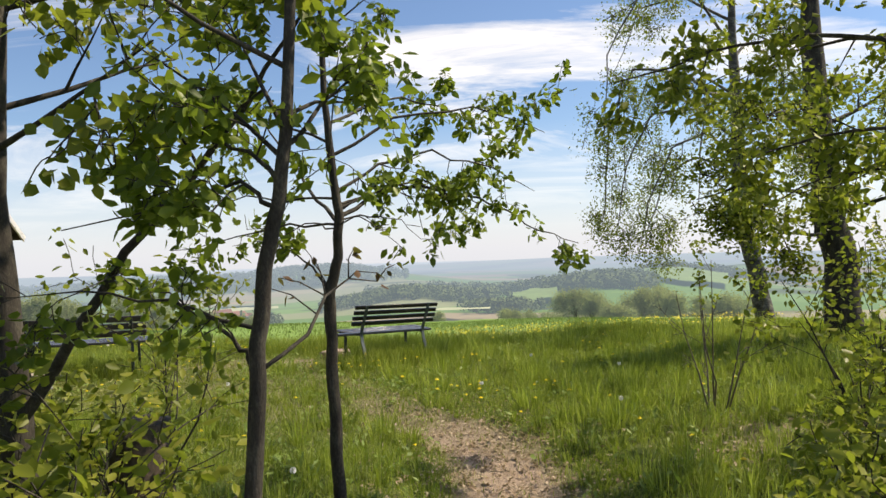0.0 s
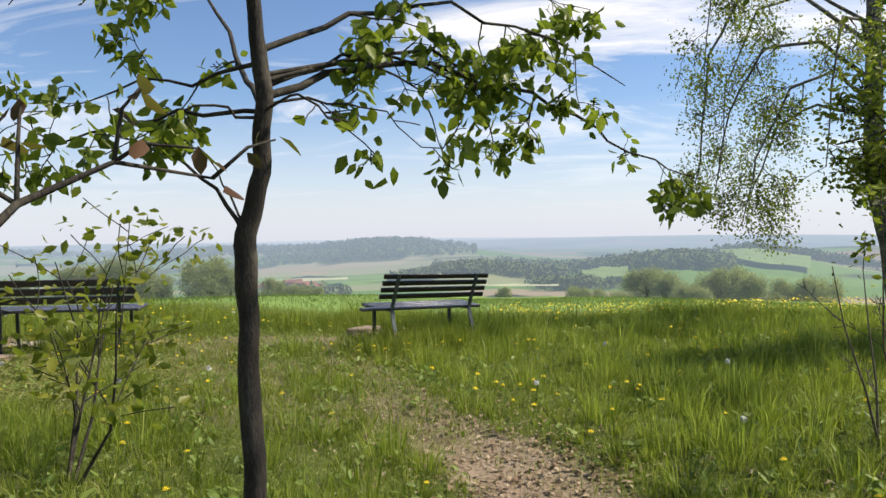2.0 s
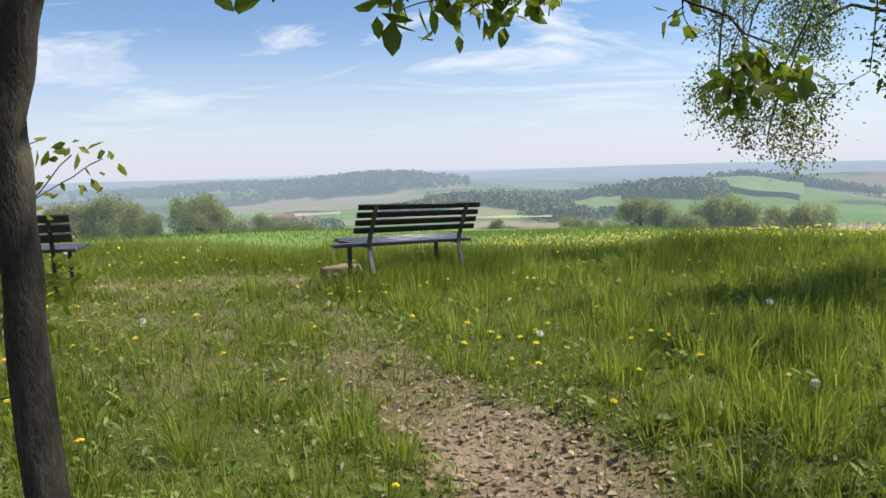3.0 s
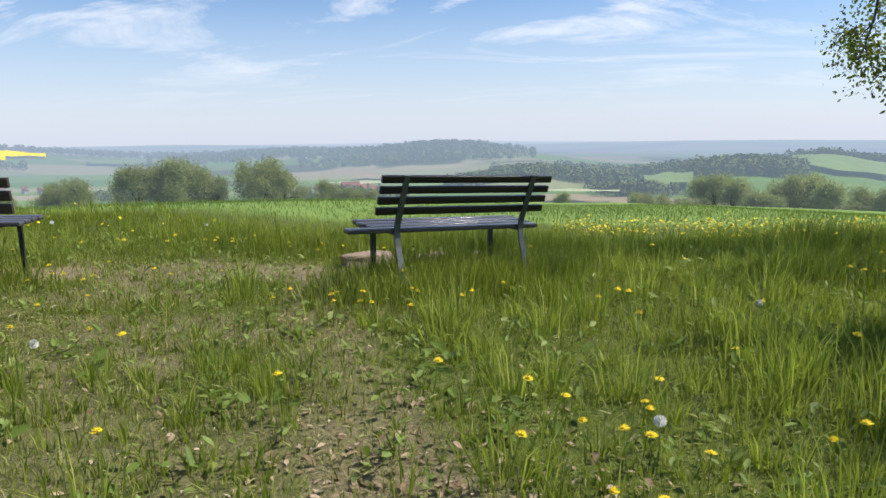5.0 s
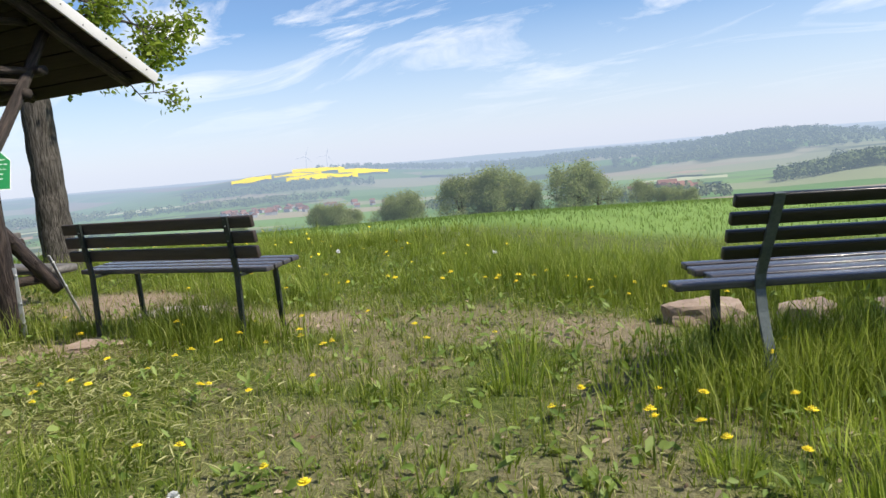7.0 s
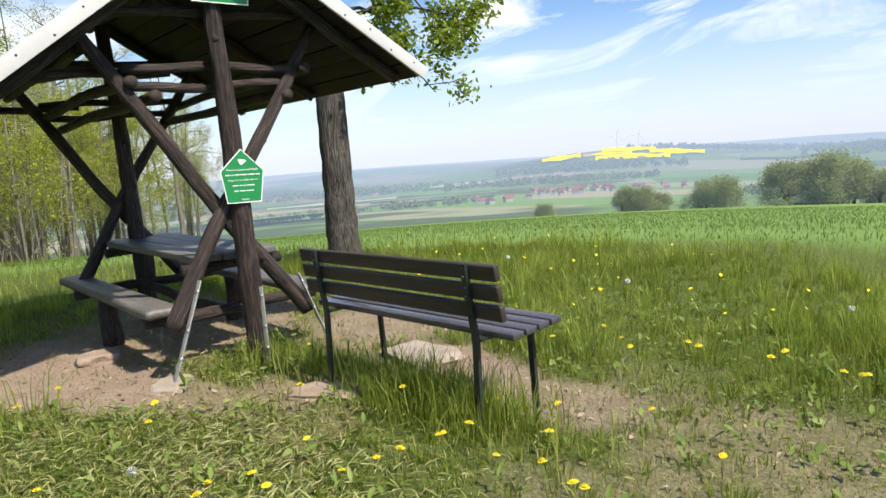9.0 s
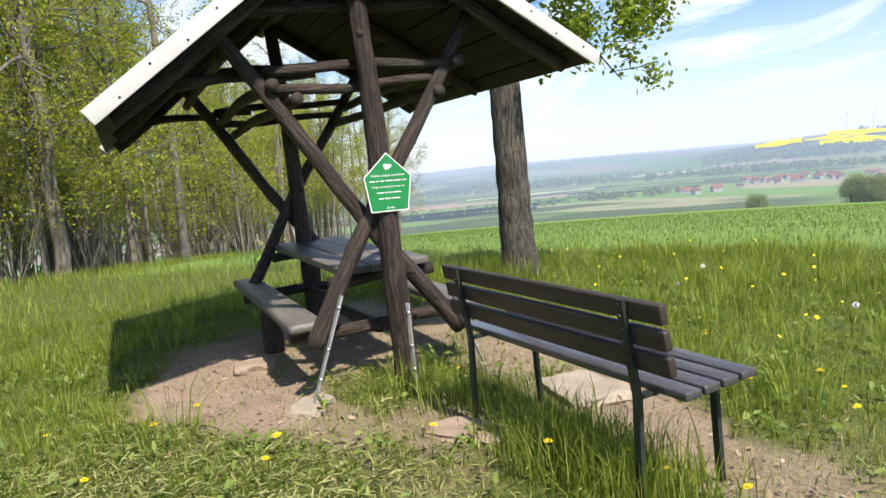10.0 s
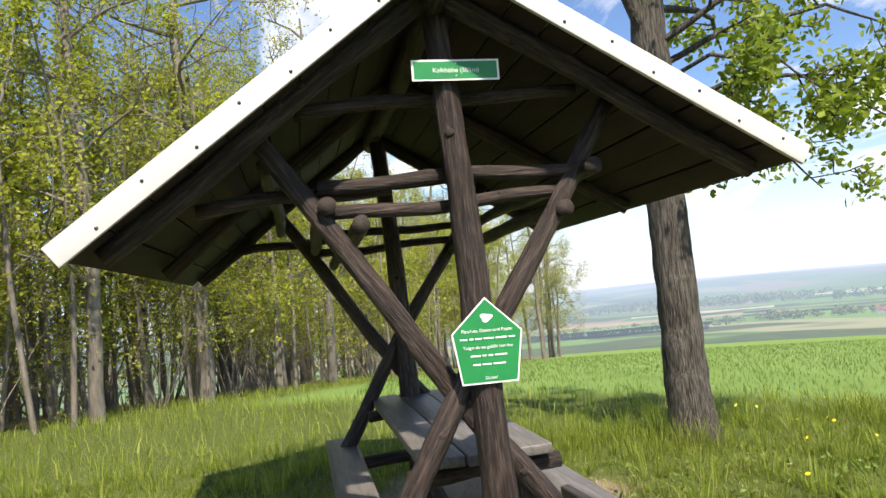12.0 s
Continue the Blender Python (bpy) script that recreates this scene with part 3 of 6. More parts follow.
def far_house(x, y, turn, size):
    z = float(far_height(np.array([x]), np.array([y]))[0])
    h = thing("house", pose(x, y, z, 0, 0, turn), "far village house with pale walls and a red tiled roof", "house", "village houses")
    w, l, t = size, size * 1.5, size * 0.62
    part("wall", one_box((w, l, t), pose(0, 0, t / 2), 0), FAR_WALL, h, smooth=False)
    g = Geo()
    g.faces([(-w * .58, -l * .55, t), (w * .58, -l * .55, t), (w * .58, l * .55, t), (-w * .58, l * .55, t), (0, -l * .55, t + w * .5), (0, l * .55, t + w * .5)], [(0, 1, 4), (2, 3, 5), (1, 2, 5, 4), (3, 0, 4, 5), (3, 2, 1, 0)])
    part("roof", g, FAR_ROOF, h, smooth=False)


rng = random.Random(8)
for lo, hi, d0, d1, count, size in ((45.0, 51.5, 680, 940, 48, 3.9), (51.0, 56.0, 560, 680, 9, 3.9), (38, 44, 680, 860, 14, 3.8), (14.5, 17.5, 400, 470, 6, 5.5), (18, 20.5, 430, 480, 3, 5)):
    for _ in range(count):
        a, d = rng.uniform(lo, hi), rng.uniform(d0, d1)
        far_house(*(c * d for c in ang(a)), rng.uniform(0, 180), size * rng.uniform(0.8, 1.3))

for a in (43.3, 44.9):
    x, y = (c * 2200 for c in ang(a))
    z = float(far_height(np.array([x]), np.array([y]))[0])
    t = thing("wind_turbine", pose(x, y, z, 0, 0, a), "white wind turbine standing on a far ridge", "wind turbine", "far wind turbines")
    g = Geo()
    g.tube([(0, 0, 0), (0, 0, 62)], (1.3, 0.8), 8)
    part("tower", g, FAR_WHITE, t)
    for k in range(3):
        g = Geo()
        b = radians(20 + 120 * k)
        g.tube([(0, -3, 62), (18 * math.sin(b), -3, 62 + 18 * math.cos(b)), (30 * math.sin(b), -3, 62 + 30 * math.cos(b))], (0.6, 0.5, 0.15), 5)
        part("blade", g, FAR_WHITE, t)


# ---------------------------------------------------------------- benches
def slat(length, deep, high, m, mat, parent, name="slat"):
    return part(name, one_box((length, deep, high), m, 0.007), mat, parent)


def strap(points, wide, thick, mat, parent, name):
    """A flat iron bar bent through points in the y-z plane."""
    g = Geo()
    n = len(points)
    for i, (y, z) in enumerate(points):
        y0, z0 = points[max(i - 1, 0)]
        y1, z1 = points[min(i + 1, n - 1)]
        l = math.hypot(y1 - y0, z1 - z0)
        ny, nz = -(z1 - z0) / l * thick / 2, (y1 - y0) / l * thick / 2
        g.v += [(-wide / 2, y + ny, z + nz), (wide / 2, y + ny, z + nz), (wide / 2, y - ny, z - nz), (-wide / 2, y - ny, z - nz)]
    for i in range(n - 1):
        for k in range(4):
            j = (k + 1) % 4
            g.f.append((i * 4 + k, i * 4 + j, i * 4 + 4 + j, i * 4 + 4 + k))
    g.f += [(3, 2, 1, 0), tuple(n * 4 - 4 + k for k in range(4))]
    g.m = [0] * len(g.f)
    return part(name, g, mat, parent, smooth=False)


def bench_slatted(m, L):
    """Four narrow back slats and curved iron frames; it looks along +y."""
    b = thing("park_bench", m, "black slatted park bench with curved iron legs in tall grass", "bench", "benches with a view")
    for i in range(4):
        slat(L, 0.034, 0.054, pose(0, -0.122 + 0.036 * i, 0.833 - 0.078 * i, 14), SLAT_BLACK, b, "back_slat")
    for i in range(4):
        long = (L / 2 + 0.19, L / 2 - 0.02, L / 2 + 0.01, L / 2)[i]
        slat(long + L / 2, 0.098 if i < 3 else 0.07, 0.034, pose((L / 2 - long) / 2, 0.07 + 0.112 * i, 0.452 + 0.008 * i, 2), SLAT_SEAT, b, "seat_slat")
    for s in (-1, 1):
        x = s * (L / 2 - 0.18)
        strap([(-0.150, 0.86), (-0.105, 0.75), (-0.05, 0.62), (0.0, 0.50), (0.005, 0.43), (-0.02, 0.33), (-0.085, 0.17), (-0.16, -0.06)], 0.045, 0.016, IRON_GREY, b, "rear_leg").location.x = x
        strap([(0.0, 0.428), (0.2, 0.428), (0.40, 0.436), (0.455, 0.41), (0.45, 0.33), (0.44, 0.2), (0.49, -0.06)], 0.045, 0.016, IRON, b, "front_leg").location.x = x
    return b


def bench_planked(m, L):
    """Three broad back planks on square steel legs; it looks along +y."""
    b = thing("park_bench", m, "dark brown plank bench with slim dark green steel legs", "bench", "benches with a view")
    for i in range(3):
        slat(L, 0.034, 0.078, pose(0, -0.040 + 0.014 * i, 0.80 - 0.100 * i - 0.040, 8), SLAT_BROWN, b, "back_plank")
    for i in range(4):
        slat(L, 0.082, 0.034, pose(0, 0.085 + 0.097 * i, 0.432 + 0.005 * i, 2), SLAT_SEAT, b, "seat_plank")
    for s in (-1, 1):
        x = s * (L / 2 - 0.19)
        strap([(-0.075, 0.80), (-0.03, 0.48), (-0.02, 0.40), (-0.035, -0.05)], 0.038, 0.020, IRON, b, "rear_leg").location.x = x
        strap([(-0.02, 0.405), (0.42, 0.410)], 0.038, 0.016, IRON, b, "seat_bar").location.x = x
        strap([(0.385, 0.41), (0.40, -0.06)], 0.034, 0.022, IRON, b, "front_leg").location.x = x
        for i in range(3):
            for dz in (-0.022, 0.022):
                z = 0.80 - 0.100 * i - 0.042 + dz
                g = Geo()
                g.tube([(0, -0.088 + 0.014 * i, z), (0, -0.066 + 0.014 * i, z)], (0.007, 0.007), 8)
                part("bolt", g, IRON, b).location.x = x
    return b


bench_slatted(pose(-0.784, 10.548, 0.065, 0, 2.2, 38.3), 1.436)
bench_planked(pose(-4.98, 9.86, 0.13, 0, 0, 11.3), 1.69)


# ---------------------------------------------------------------- shelter
def log(a, b, r0, r1, parent, name, seed, bend=0.0, mat=None, sides=18):
    """A debarked, knotty round log from a to b, built along its own axis."""
    a, b = Vector(a), Vector(b)
    rnd = random.Random(seed)
    long = (b - a).length
    n = max(8, int(long / 0.06))
    s1, s2 = Vector((1, 0, 0)), Vector((0, 1, 0))
    pts, rad = [], []
    knots = [(rnd.uniform(0.12, 0.88), rnd.uniform(0.06, 0.16)) for _ in range(3)]
    ph = rnd.uniform(0, 6)
    for i in range(n + 1):
        t = i / n
        off = bend * math.sin(math.pi * t) + 0.009 * math.sin(t * 9 + ph)
        pts.append(Vector((off, 0.008 * math.sin(t * 7 + 2 * ph), long * t)))
        swell = sum(h * math.exp(-((t - k) * long / 0.05) ** 2) for k, h in knots)
        rad.append((r0 + (r1 - r0) * t) * (1 + swell * 0.3))
    g = Geo()
    g.tube(pts, rad, sides, 0.13, True, 0, 1, seed * 3.7)
    # branch stubs
    for k, h in knots:
        p = pts[int(k * n)]
        turn = rnd.uniform(0, 6.28)
        w = s1 * math.cos(turn) + s2 * math.sin(turn)
        r = r0 + (r1 - r0) * k
        g.tube([p + w * r * 0.7, p + w * r * 1.02, p + w * r * 1.12], (r * 0.42, r * 0.36, r * 0.26), 9, 0.05, True, 0, 1, seed)
    ob = part(name, g, [mat or LOG, LOG_END], parent)
    ob.matrix_local = Matrix.Translation(a) @ (b - a).to_track_quat("Z", "X").to_matrix().to_4x4()
    return ob


def text_mesh(words, size, name):
    cu = bpy.data.curves.new(name, "FONT")
    cu.body, cu.size, cu.align_x, cu.align_y, cu.extrude = words, size, "CENTER", "CENTER", 0.0006
    tmp = bpy.data.objects.new(name, cu)
    me = bpy.data.meshes.new_from_object(tmp)
    bpy.data.objects.remove(tmp)
    me.name = name
    return me


def put_text(words, size, m, mat, parent):
    me = text_mesh(words, size, "lettering")
    me.materials.clear()
    me.materials.append(mat)
    ob = part("lettering", me, mat, parent)
    ob.matrix_local = m
    return ob


CY, FX, BX, GZ = 0.0, 0.0, -2.50, 0.07
APEX = 3.095
RIDGE_Y = -0.08
# the two slopes of the roof: side, reach, rise for each metre
SLOPES = ((-1, 1.525, 0.745), (1, 1.56, 0.612))
SHELTER = pose(-6.50, 9.48, 0, 0, 0, 8)


def make_shelter():
    s = thing("picnic_shelter", SHELTER, "dark rustic log picnic shelter with a gabled roof and white edging", "shelter")
    for k, x in enumerate((FX, BX)):
        log((x + 0.0, 0.03, GZ - 0.05), (x + 0.03, -0.06, APEX - 0.22), 0.082, 0.056, s, "ridge_post", 11 + k, 0.02)
        log((x + 0.04, -0.575, 0.44), (x - 0.12, 0.80, 2.47), 0.056, 0.044, s, "brace", 21 + k, 0.02)
        log((x - 0.02, 0.46, 0.36), (x - 0.09, -0.90, 2.40), 0.056, 0.046, s, "brace", 31 + k, -0.02)
        log((x - 0.12, -0.64, 2.15), (x - 0.08, 0.64, 2.155), 0.033, 0.031, s, "tie_beam", 41 + k, 0.01)
        log((x - 0.12, -0.60, 2.025), (x - 0.12, 0.50, 2.06), 0.033, 0.030, s, "tie_beam", 44 + k, -0.01)
        log((x - 0.19, -1.18, 2.10), (x - 0.19, -0.30, 2.13), 0.035, 0.030, s, "tie_beam", 48 + k, 0.01)
        log((x - 0.09, -0.72, 2.49), (x - 0.09, 0.62, 2.53), 0.034, 0.030, s, "collar_beam", 51 + k, 0.01)
    for k, (x, y, z) in enumerate(((-0.10, -0.855, 2.255), (0.0, -0.465, 1.955), (0.0, 0.48, 1.965), (0.03, 0.63, 2.14), (0.0, -0.62, 2.06))):
        log((FX + x, y, z), (BX - 0.25, y, z - 0.02), 0.040, 0.037, s, "purlin", 55 + k, 0.012)
    log((FX + 0.24, RIDGE_Y, APEX - 0.19), (BX - 0.3, RIDGE_Y, APEX - 0.19), 0.060, 0.060, s, "ridge_beam", 62)
    # rafters along the slopes
    for side, reach, rise in SLOPES:
        for k, x in enumerate((FX + 0.10, BX / 2, BX - 0.25)):
            log((x, RIDGE_Y + side * 0.05, APEX - 0.165), (x, RIDGE_Y + side * (reach - 0.10), APEX - 0.145 - rise * (reach - 0.10)), 0.050, 0.044, s, "rafter", 64 + k + (side > 0) * 5)
    # roof boards one by one, and felt above them
    x0, x1 = FX + 0.32, BX - 0.43
    for side, reach, rise in SLOPES:
        slope = math.degrees(math.atan(rise)) * side
        run = reach / math.cos(radians(slope))
        n = 10
        for i in range(n):
            d = (i + 0.5) / n * run
            y, z = RIDGE_Y + side * d * math.cos(radians(slope)), APEX - 0.072 - d * math.sin(abs(radians(slope)))
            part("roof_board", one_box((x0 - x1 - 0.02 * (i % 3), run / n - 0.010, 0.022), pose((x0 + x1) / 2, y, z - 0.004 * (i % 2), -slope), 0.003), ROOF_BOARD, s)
        y, z = RIDGE_Y + side * reach / 2, APEX - 0.044 - rise * reach / 2
        part("roofing_felt", one_box((x0 - x1, run + 0.02, 0.012), pose((x0 + x1) / 2, y, z, -slope), 0.003), FELT, s)
        for x in (x0 + 0.013, x1 - 0.013):
            y, z = RIDGE_Y + side * reach / 2, APEX - 0.056 - rise * reach / 2
            f = part("bargeboard", one_box((0.022, run + 0.04, 0.094), pose(x, y, z, -slope), 0.003), FASCIA, s, "white bargeboard with nail heads")
            if x > FX:
                for i in range(8):
                    d = ((i + 0.6) / 8 - 0.5) * run
                    g = Geo()
                    g.tube([(0.009, 0, 0), (0.0150, 0, 0)], (0.008, 0.006), 8)
                    part("nail", g, IRON, f).matrix_local = pose(x, y, z, -slope) @ pose(0, d * 0.97, -0.02 + 0.03 * (i % 2))
    # steel straps that tie the timbers to their footings
    for a, b in (((0.16, -0.66, GZ - 0.02), (0.095, -0.37, 0.74)), ((0.085, 0.06, GZ - 0.08), (0.088, 0.055, 0.62)), ((0.06, 0.60, GZ - 0.02), (0.05, 0.38, 0.66))):
        a, b = Vector(a), Vector(b)
        d = b - a
        m = Matrix.Translation((a + b) / 2) @ d.to_track_quat("Z", "X").to_matrix().to_4x4()
        anchor = part("steel_strap", one_box((0.010, 0.036, d.length), m, 0.002), ZINC, s, "galvanised steel strap")
        for t in (0.3, 0.55, 0.9):
            g = Geo()
            p = a.lerp(b, t)
            g.tube([p, p + Vector((0.02, 0, 0))], (0.012, 0.011), 8)
            part("bolt", g, ZINC, anchor)
    return s


make_shelter()


def make_table():
    t = thing("picnic_table", SHELTER, "weathered grey plank picnic table with two fixed benches", "table")
    x0, x1 = -0.22, -2.63
    for i, (y, w) in enumerate(((-0.175, 0.21), (0.04, 0.205), (0.255, 0.21))):
        part("table_board", one_box((x0 - x1 + 0.03 * (i % 2), w, 0.05), pose((x0 + x1) / 2 + 0.02 * (i % 2), y, 0.835, 0.5 * (i - 1)), 0.008), TABLE, t)
    for y, x2 in ((-0.54, -0.19), (0.565, -0.02)):
        part("seat_board", one_box((x2 + 2.82, 0.24, 0.07), pose((x2 - 2.82) / 2, y, 0.512), 0.03), TABLE, t)
    for k, x in enumerate((-0.32, -2.30)):
        log((x, -0.64, 0.435), (x, 0.70, 0.435), 0.045, 0.04, t, "seat_bearer", 71 + k)
        log((x, -0.34, 0.765), (x, 0.42, 0.765), 0.042, 0.042, t, "table_bearer", 73 + k)
    for j, y in enumerate((-0.54, 0.565)):
        log((-1.62, y, 0.0), (-1.62, y, 0.485), 0.085, 0.075, t, "seat_post", 76 + j)
    log((-2.36, 0.04, 0.0), (-2.36, 0.04, 0.81), 0.06, 0.055, t, "table_post", 81)
    log((-0.3, -0.03, 0.40), (-2.4, -0.03, 0.42), 0.045, 0.04, t, "stretcher", 84)


make_table()


def make_signs():
    b = thing("pentagon_sign", SHELTER @ pose(0.098, 0.012, 1.405, 90, 0, 90) @ pose(0, 0, 0, 0, 0, -1.5), "green five-sided litter notice with white border and lettering", "sign")
    corner = [(-0.125, -0.185), (0.125, -0.185), (0.158, 0.035), (0.0, 0.185), (-0.158, 0.035)]

    def plate(k, thick, z):
        g = Geo()
        lo, hi = [(x * k, y * k, z) for x, y in corner], [(x * k, y * k, z + thick) for x, y in corner]
        g.faces(lo + hi, [(4, 3, 2, 1, 0), (5, 6, 7, 8, 9)] + [(i, (i + 1) % 5, 5 + (i + 1) % 5, 5 + i) for i in range(5)])
        return g

    part("border", plate(1.0, 0.004, 0.0), WHITE_SIGN, b, smooth=False)
    part("face", plate(0.955, 0.003, 0.003), GREEN_SIGN, b, smooth=False)
    put_text("Flaschen, Dosen und Papier", 0.0205, pose(0, 0.043, 0.0072), WHITE_SIGN, b)
    put_text("Trägst du sie gefüllt hier her", 0.0195, pose(0, -0.028, 0.0072), WHITE_SIGN, b)
    put_text("Danke!", 0.019, pose(0.005, -0.160, 0.0072), WHITE_SIGN, b)
    for y, ws in ((0.008, (0.034, 0.018, 0.03, 0.045, 0.05, 0.03)), (-0.065, (0.045, 0.018, 0.02, 0.055)), (-0.102, (0.034, 0.04, 0.055))):
        x = -(sum(ws) + 0.008 * (len(ws) - 1)) / 2
        for w in ws:
            part("word_bar", one_box((w, 0.008, 0.0006), pose(x + w / 2, y, 0.0066), 0), WHITE_SIGN, b)
            x += w + 0.008
    g = Geo()
    n = 14
    pts = []
    for i in range(n):
        a = 2 * math.pi * i / n
        r = 0.024 * (1 + 0.25 * math.sin(3 * a + 0.6))
        pts.append((r * math.cos(a) * 1.1, 0.098 + r * math.sin(a) * 0.75, 0.0068))
    g.faces(pts, [tuple(range(n))])
    part("emblem", g, WHITE_SIGN, b, smooth=False)
    p = thing("name_plate", SHELTER @ pose(0.100, -0.005, 2.595, 90, 0, 90) @ pose(0, 0, 0, 0, 0, -1.0), "green name plate with white border and white lettering", "sign")
    part("border", one_box((0.395, 0.094, 0.004), pose(0, 0, 0.002), 0.001), WHITE_SIGN, p, smooth=False)
    part("face", one_box((0.376, 0.077, 0.003), pose(0, 0, 0.0045), 0.0006), GREEN_SIGN, p, smooth=False)
    put_text("Kalkhöhe (501m)", 0.030, pose(0, -0.002, 0.0068), WHITE_SIGN, p)
    for y in (-0.026, 0.028):
        g = Geo()
        g.tube([(0.0, y, 0.004), (0.0, y, 0.009)], (0.005, 0.004), 10)
        part("screw", g, ZINC, p)


make_signs()


# ---------------------------------------------------------------- trees and shrubs
def leaf_cloud(centres, normals_seed, size, per, spread, mat, name, droop=0.3, shape=1.0, aspect=0.55):
    """Small folded leaves round each centre, as one mesh."""
    rs = np.random.default_rng(normals_seed)
    c = np.repeat(np.asarray(centres, float), per, axis=0)
    n = len(c)
    c = c + rs.normal(0, 1, (n, 3)) * spread
    d = rs.normal(0, 1, (n, 3))
    d[:, 2] = d[:, 2] * 0.6 - droop
    d /= np.linalg.norm(d, axis=1, keepdims=True)
    w = np.cross(d, rs.normal(0, 1, (n, 3)))
    w /= np.linalg.norm(w, axis=1, keepdims=True)
    nn = np.cross(d, w)
    s = size * rs.uniform(0.6, 1.25, (n, 1))
    a = aspect
    base, tip = c, c + d * s
    l1, r1 = c + d * s * 0.35 + w * s * a * 0.5 + nn * s * 0.08, c + d * s * 0.35 - w * s * a * 0.5 + nn * s * 0.08
    l2, r2 = c + d * s * 0.72 + w * s * a * 0.36 + nn * s * 0.05, c + d * s * 0.72 - w * s * a * 0.36 + nn * s * 0.05
    v = np.stack([base, r1, r2, tip, l2, l1], 1).reshape(-1, 3)
    k = np.arange(n)[:, None] * 6
    loops = np.concatenate([k + 0, k + 1, k + 2, k + 3, k + 0, k + 3, k + 4, k + 5], 1).ravel()
    return soup(name, v, loops, np.arange(2 * n) * 4, mat)


def grow(g, tips, start_, direct, length, r, level, rnd, sides, up=0.15, spread=0.9, kids=4, twig_from=2, wiggle=0.22, floor=0.008, base=Vector(), kid=(0.38, 0.62)):
    """A limb with its side limbs; the fine ends go into tips. direct: a direction, or for a known limb its points from the start on."""
    p = Vector(start_)
    pts, rad = [p.copy()], [r]
    if isinstance(direct, list):
        known = [p] + [p + Vector(q) for q in direct]
        n = 3 * len(direct)
        knot = 0.012 if length > 0.1 else 0.003
        for i in range(1, n + 1):
            k = min(len(direct) - 1, (i - 1) // 3)
            pts.append(known[k].lerp(known[k + 1], (i - 3 * k) / 3) + Vector((rnd.gauss(0, knot), rnd.gauss(0, knot), rnd.gauss(0, knot))))
            rad.append(max(floor, r * (1 - 0.8 * i / n)))
        p = pts[-1]
    else:
        n = max(3, int(length / 0.35)) if level < 2 else 4
        d = Vector(direct).normalized()
        for i in range(n):
            d = (d + Vector((rnd.gauss(0, wiggle), rnd.gauss(0, wiggle), rnd.gauss(0, wiggle * 0.6) + up * 0.25))).normalized()
            q = p + d * (length / n)
            if near_walk(q + base):
                n = i
                break
            p = q
            pts.append(p.copy())
            rad.append(max(floor, r * (1 - 0.78 * (i + 1) / n)))
            if level >= twig_from:
                tips.append(p.copy())
    if n < 1:
        return
    g.tube(pts, rad, sides, 0, False)
    if level:
        tips.append(p.copy())
    if level < 3:
        for k in range(0 if length < 0.1 else kids if not isinstance(direct, list) else kids + 3):
            t = rnd.uniform(0.25, 1.0)
            i = min(n - 1, int(t * n))
            q = pts[i].lerp(pts[i + 1], t * n - i)
            dd = (pts[i + 1] - pts[i]).normalized()
            side = dd.orthogonal().normalized()
            side.rotate(Matrix.Rotation(rnd.uniform(0, 6.28), 3, dd))
            nd = dd * (1 - spread * 0.5) + side * spread
            grow(g, tips, q, nd, length * rnd.uniform(*kid), max(floor, rad[i] * 0.55), level + 1, rnd, max(4, sides - 2), up, spread, kids, twig_from, wiggle, floor, base, kid)


def make_tree(name, m, label, category, trunk, radii, limbs, seed, bark, leaf, leaf_size, per, spread, group="", sides=14, rough=0.08, kids=4, droop=0.3, up=0.15, aspect=0.55, twig_from=2, flare=0.0, floor=0.008, kid=(0.38, 0.62), fine_steps=26):
    """trunk: points; limbs: (where along the trunk 0..1, direction or points, length, radius)."""
    rnd = random.Random(seed)
    t = thing(name, m, label, category, group)
    base = m.translation
    g = Geo()
    fine, rad = [], []
    n = len(trunk) - 1
    steps = fine_steps
    for i in range(steps + 1):
        u = i / steps * n
        k = min(n - 1, int(u))
        a, b = Vector(trunk[k]), Vector(trunk[k + 1])
        fine.append(a.lerp(b, u - k) + Vector((noise.noise(Vector((i * 0.31, seed, 0))), noise.noise(Vector((i * 0.31, seed, 9))), 0)) * radii[k] * 0.35)
        rad.append((radii[k] + (radii[k + 1] - radii[k]) * (u - k)) * (1 + flare * math.exp(-i / 1.6)))
    g.tube(fine, rad, sides, rough, False, seed=seed)
    tips = []
    for at, d, length, r in limbs:
        u = at * steps
        k = min(steps - 1, int(u))
        grow(g, tips, fine[k].lerp(fine[k + 1], u - k), d, length, r, 0, rnd, 7, up, 0.9, kids, twig_from, 0.22, floor, base, kid)
    part("trunk", g, bark, t)
    tips = [p for p in tips if not near_walk(p + base, 0.6)]
    part("crown", leaf_cloud(tips, seed + 1, leaf_size, per, spread, leaf, "crown", droop, aspect=aspect), leaf, t)
    return t


def ring_limbs(rnd, count, lo, hi, length, r, rise=0.35):
    out = []
    for i in range(count):
        a = 2.4 * i + rnd.uniform(-0.4, 0.4)
        at = lo + (hi - lo) * i / max(1, count - 1)
        out.append((at, (math.cos(a), math.sin(a), rise + rnd.uniform(-0.15, 0.3)), length * (1.15 - 0.6 * (at - lo) / max(0.01, hi - lo)) * rnd.uniform(0.8, 1.15), r))
    return out


rnd = random.Random(4)
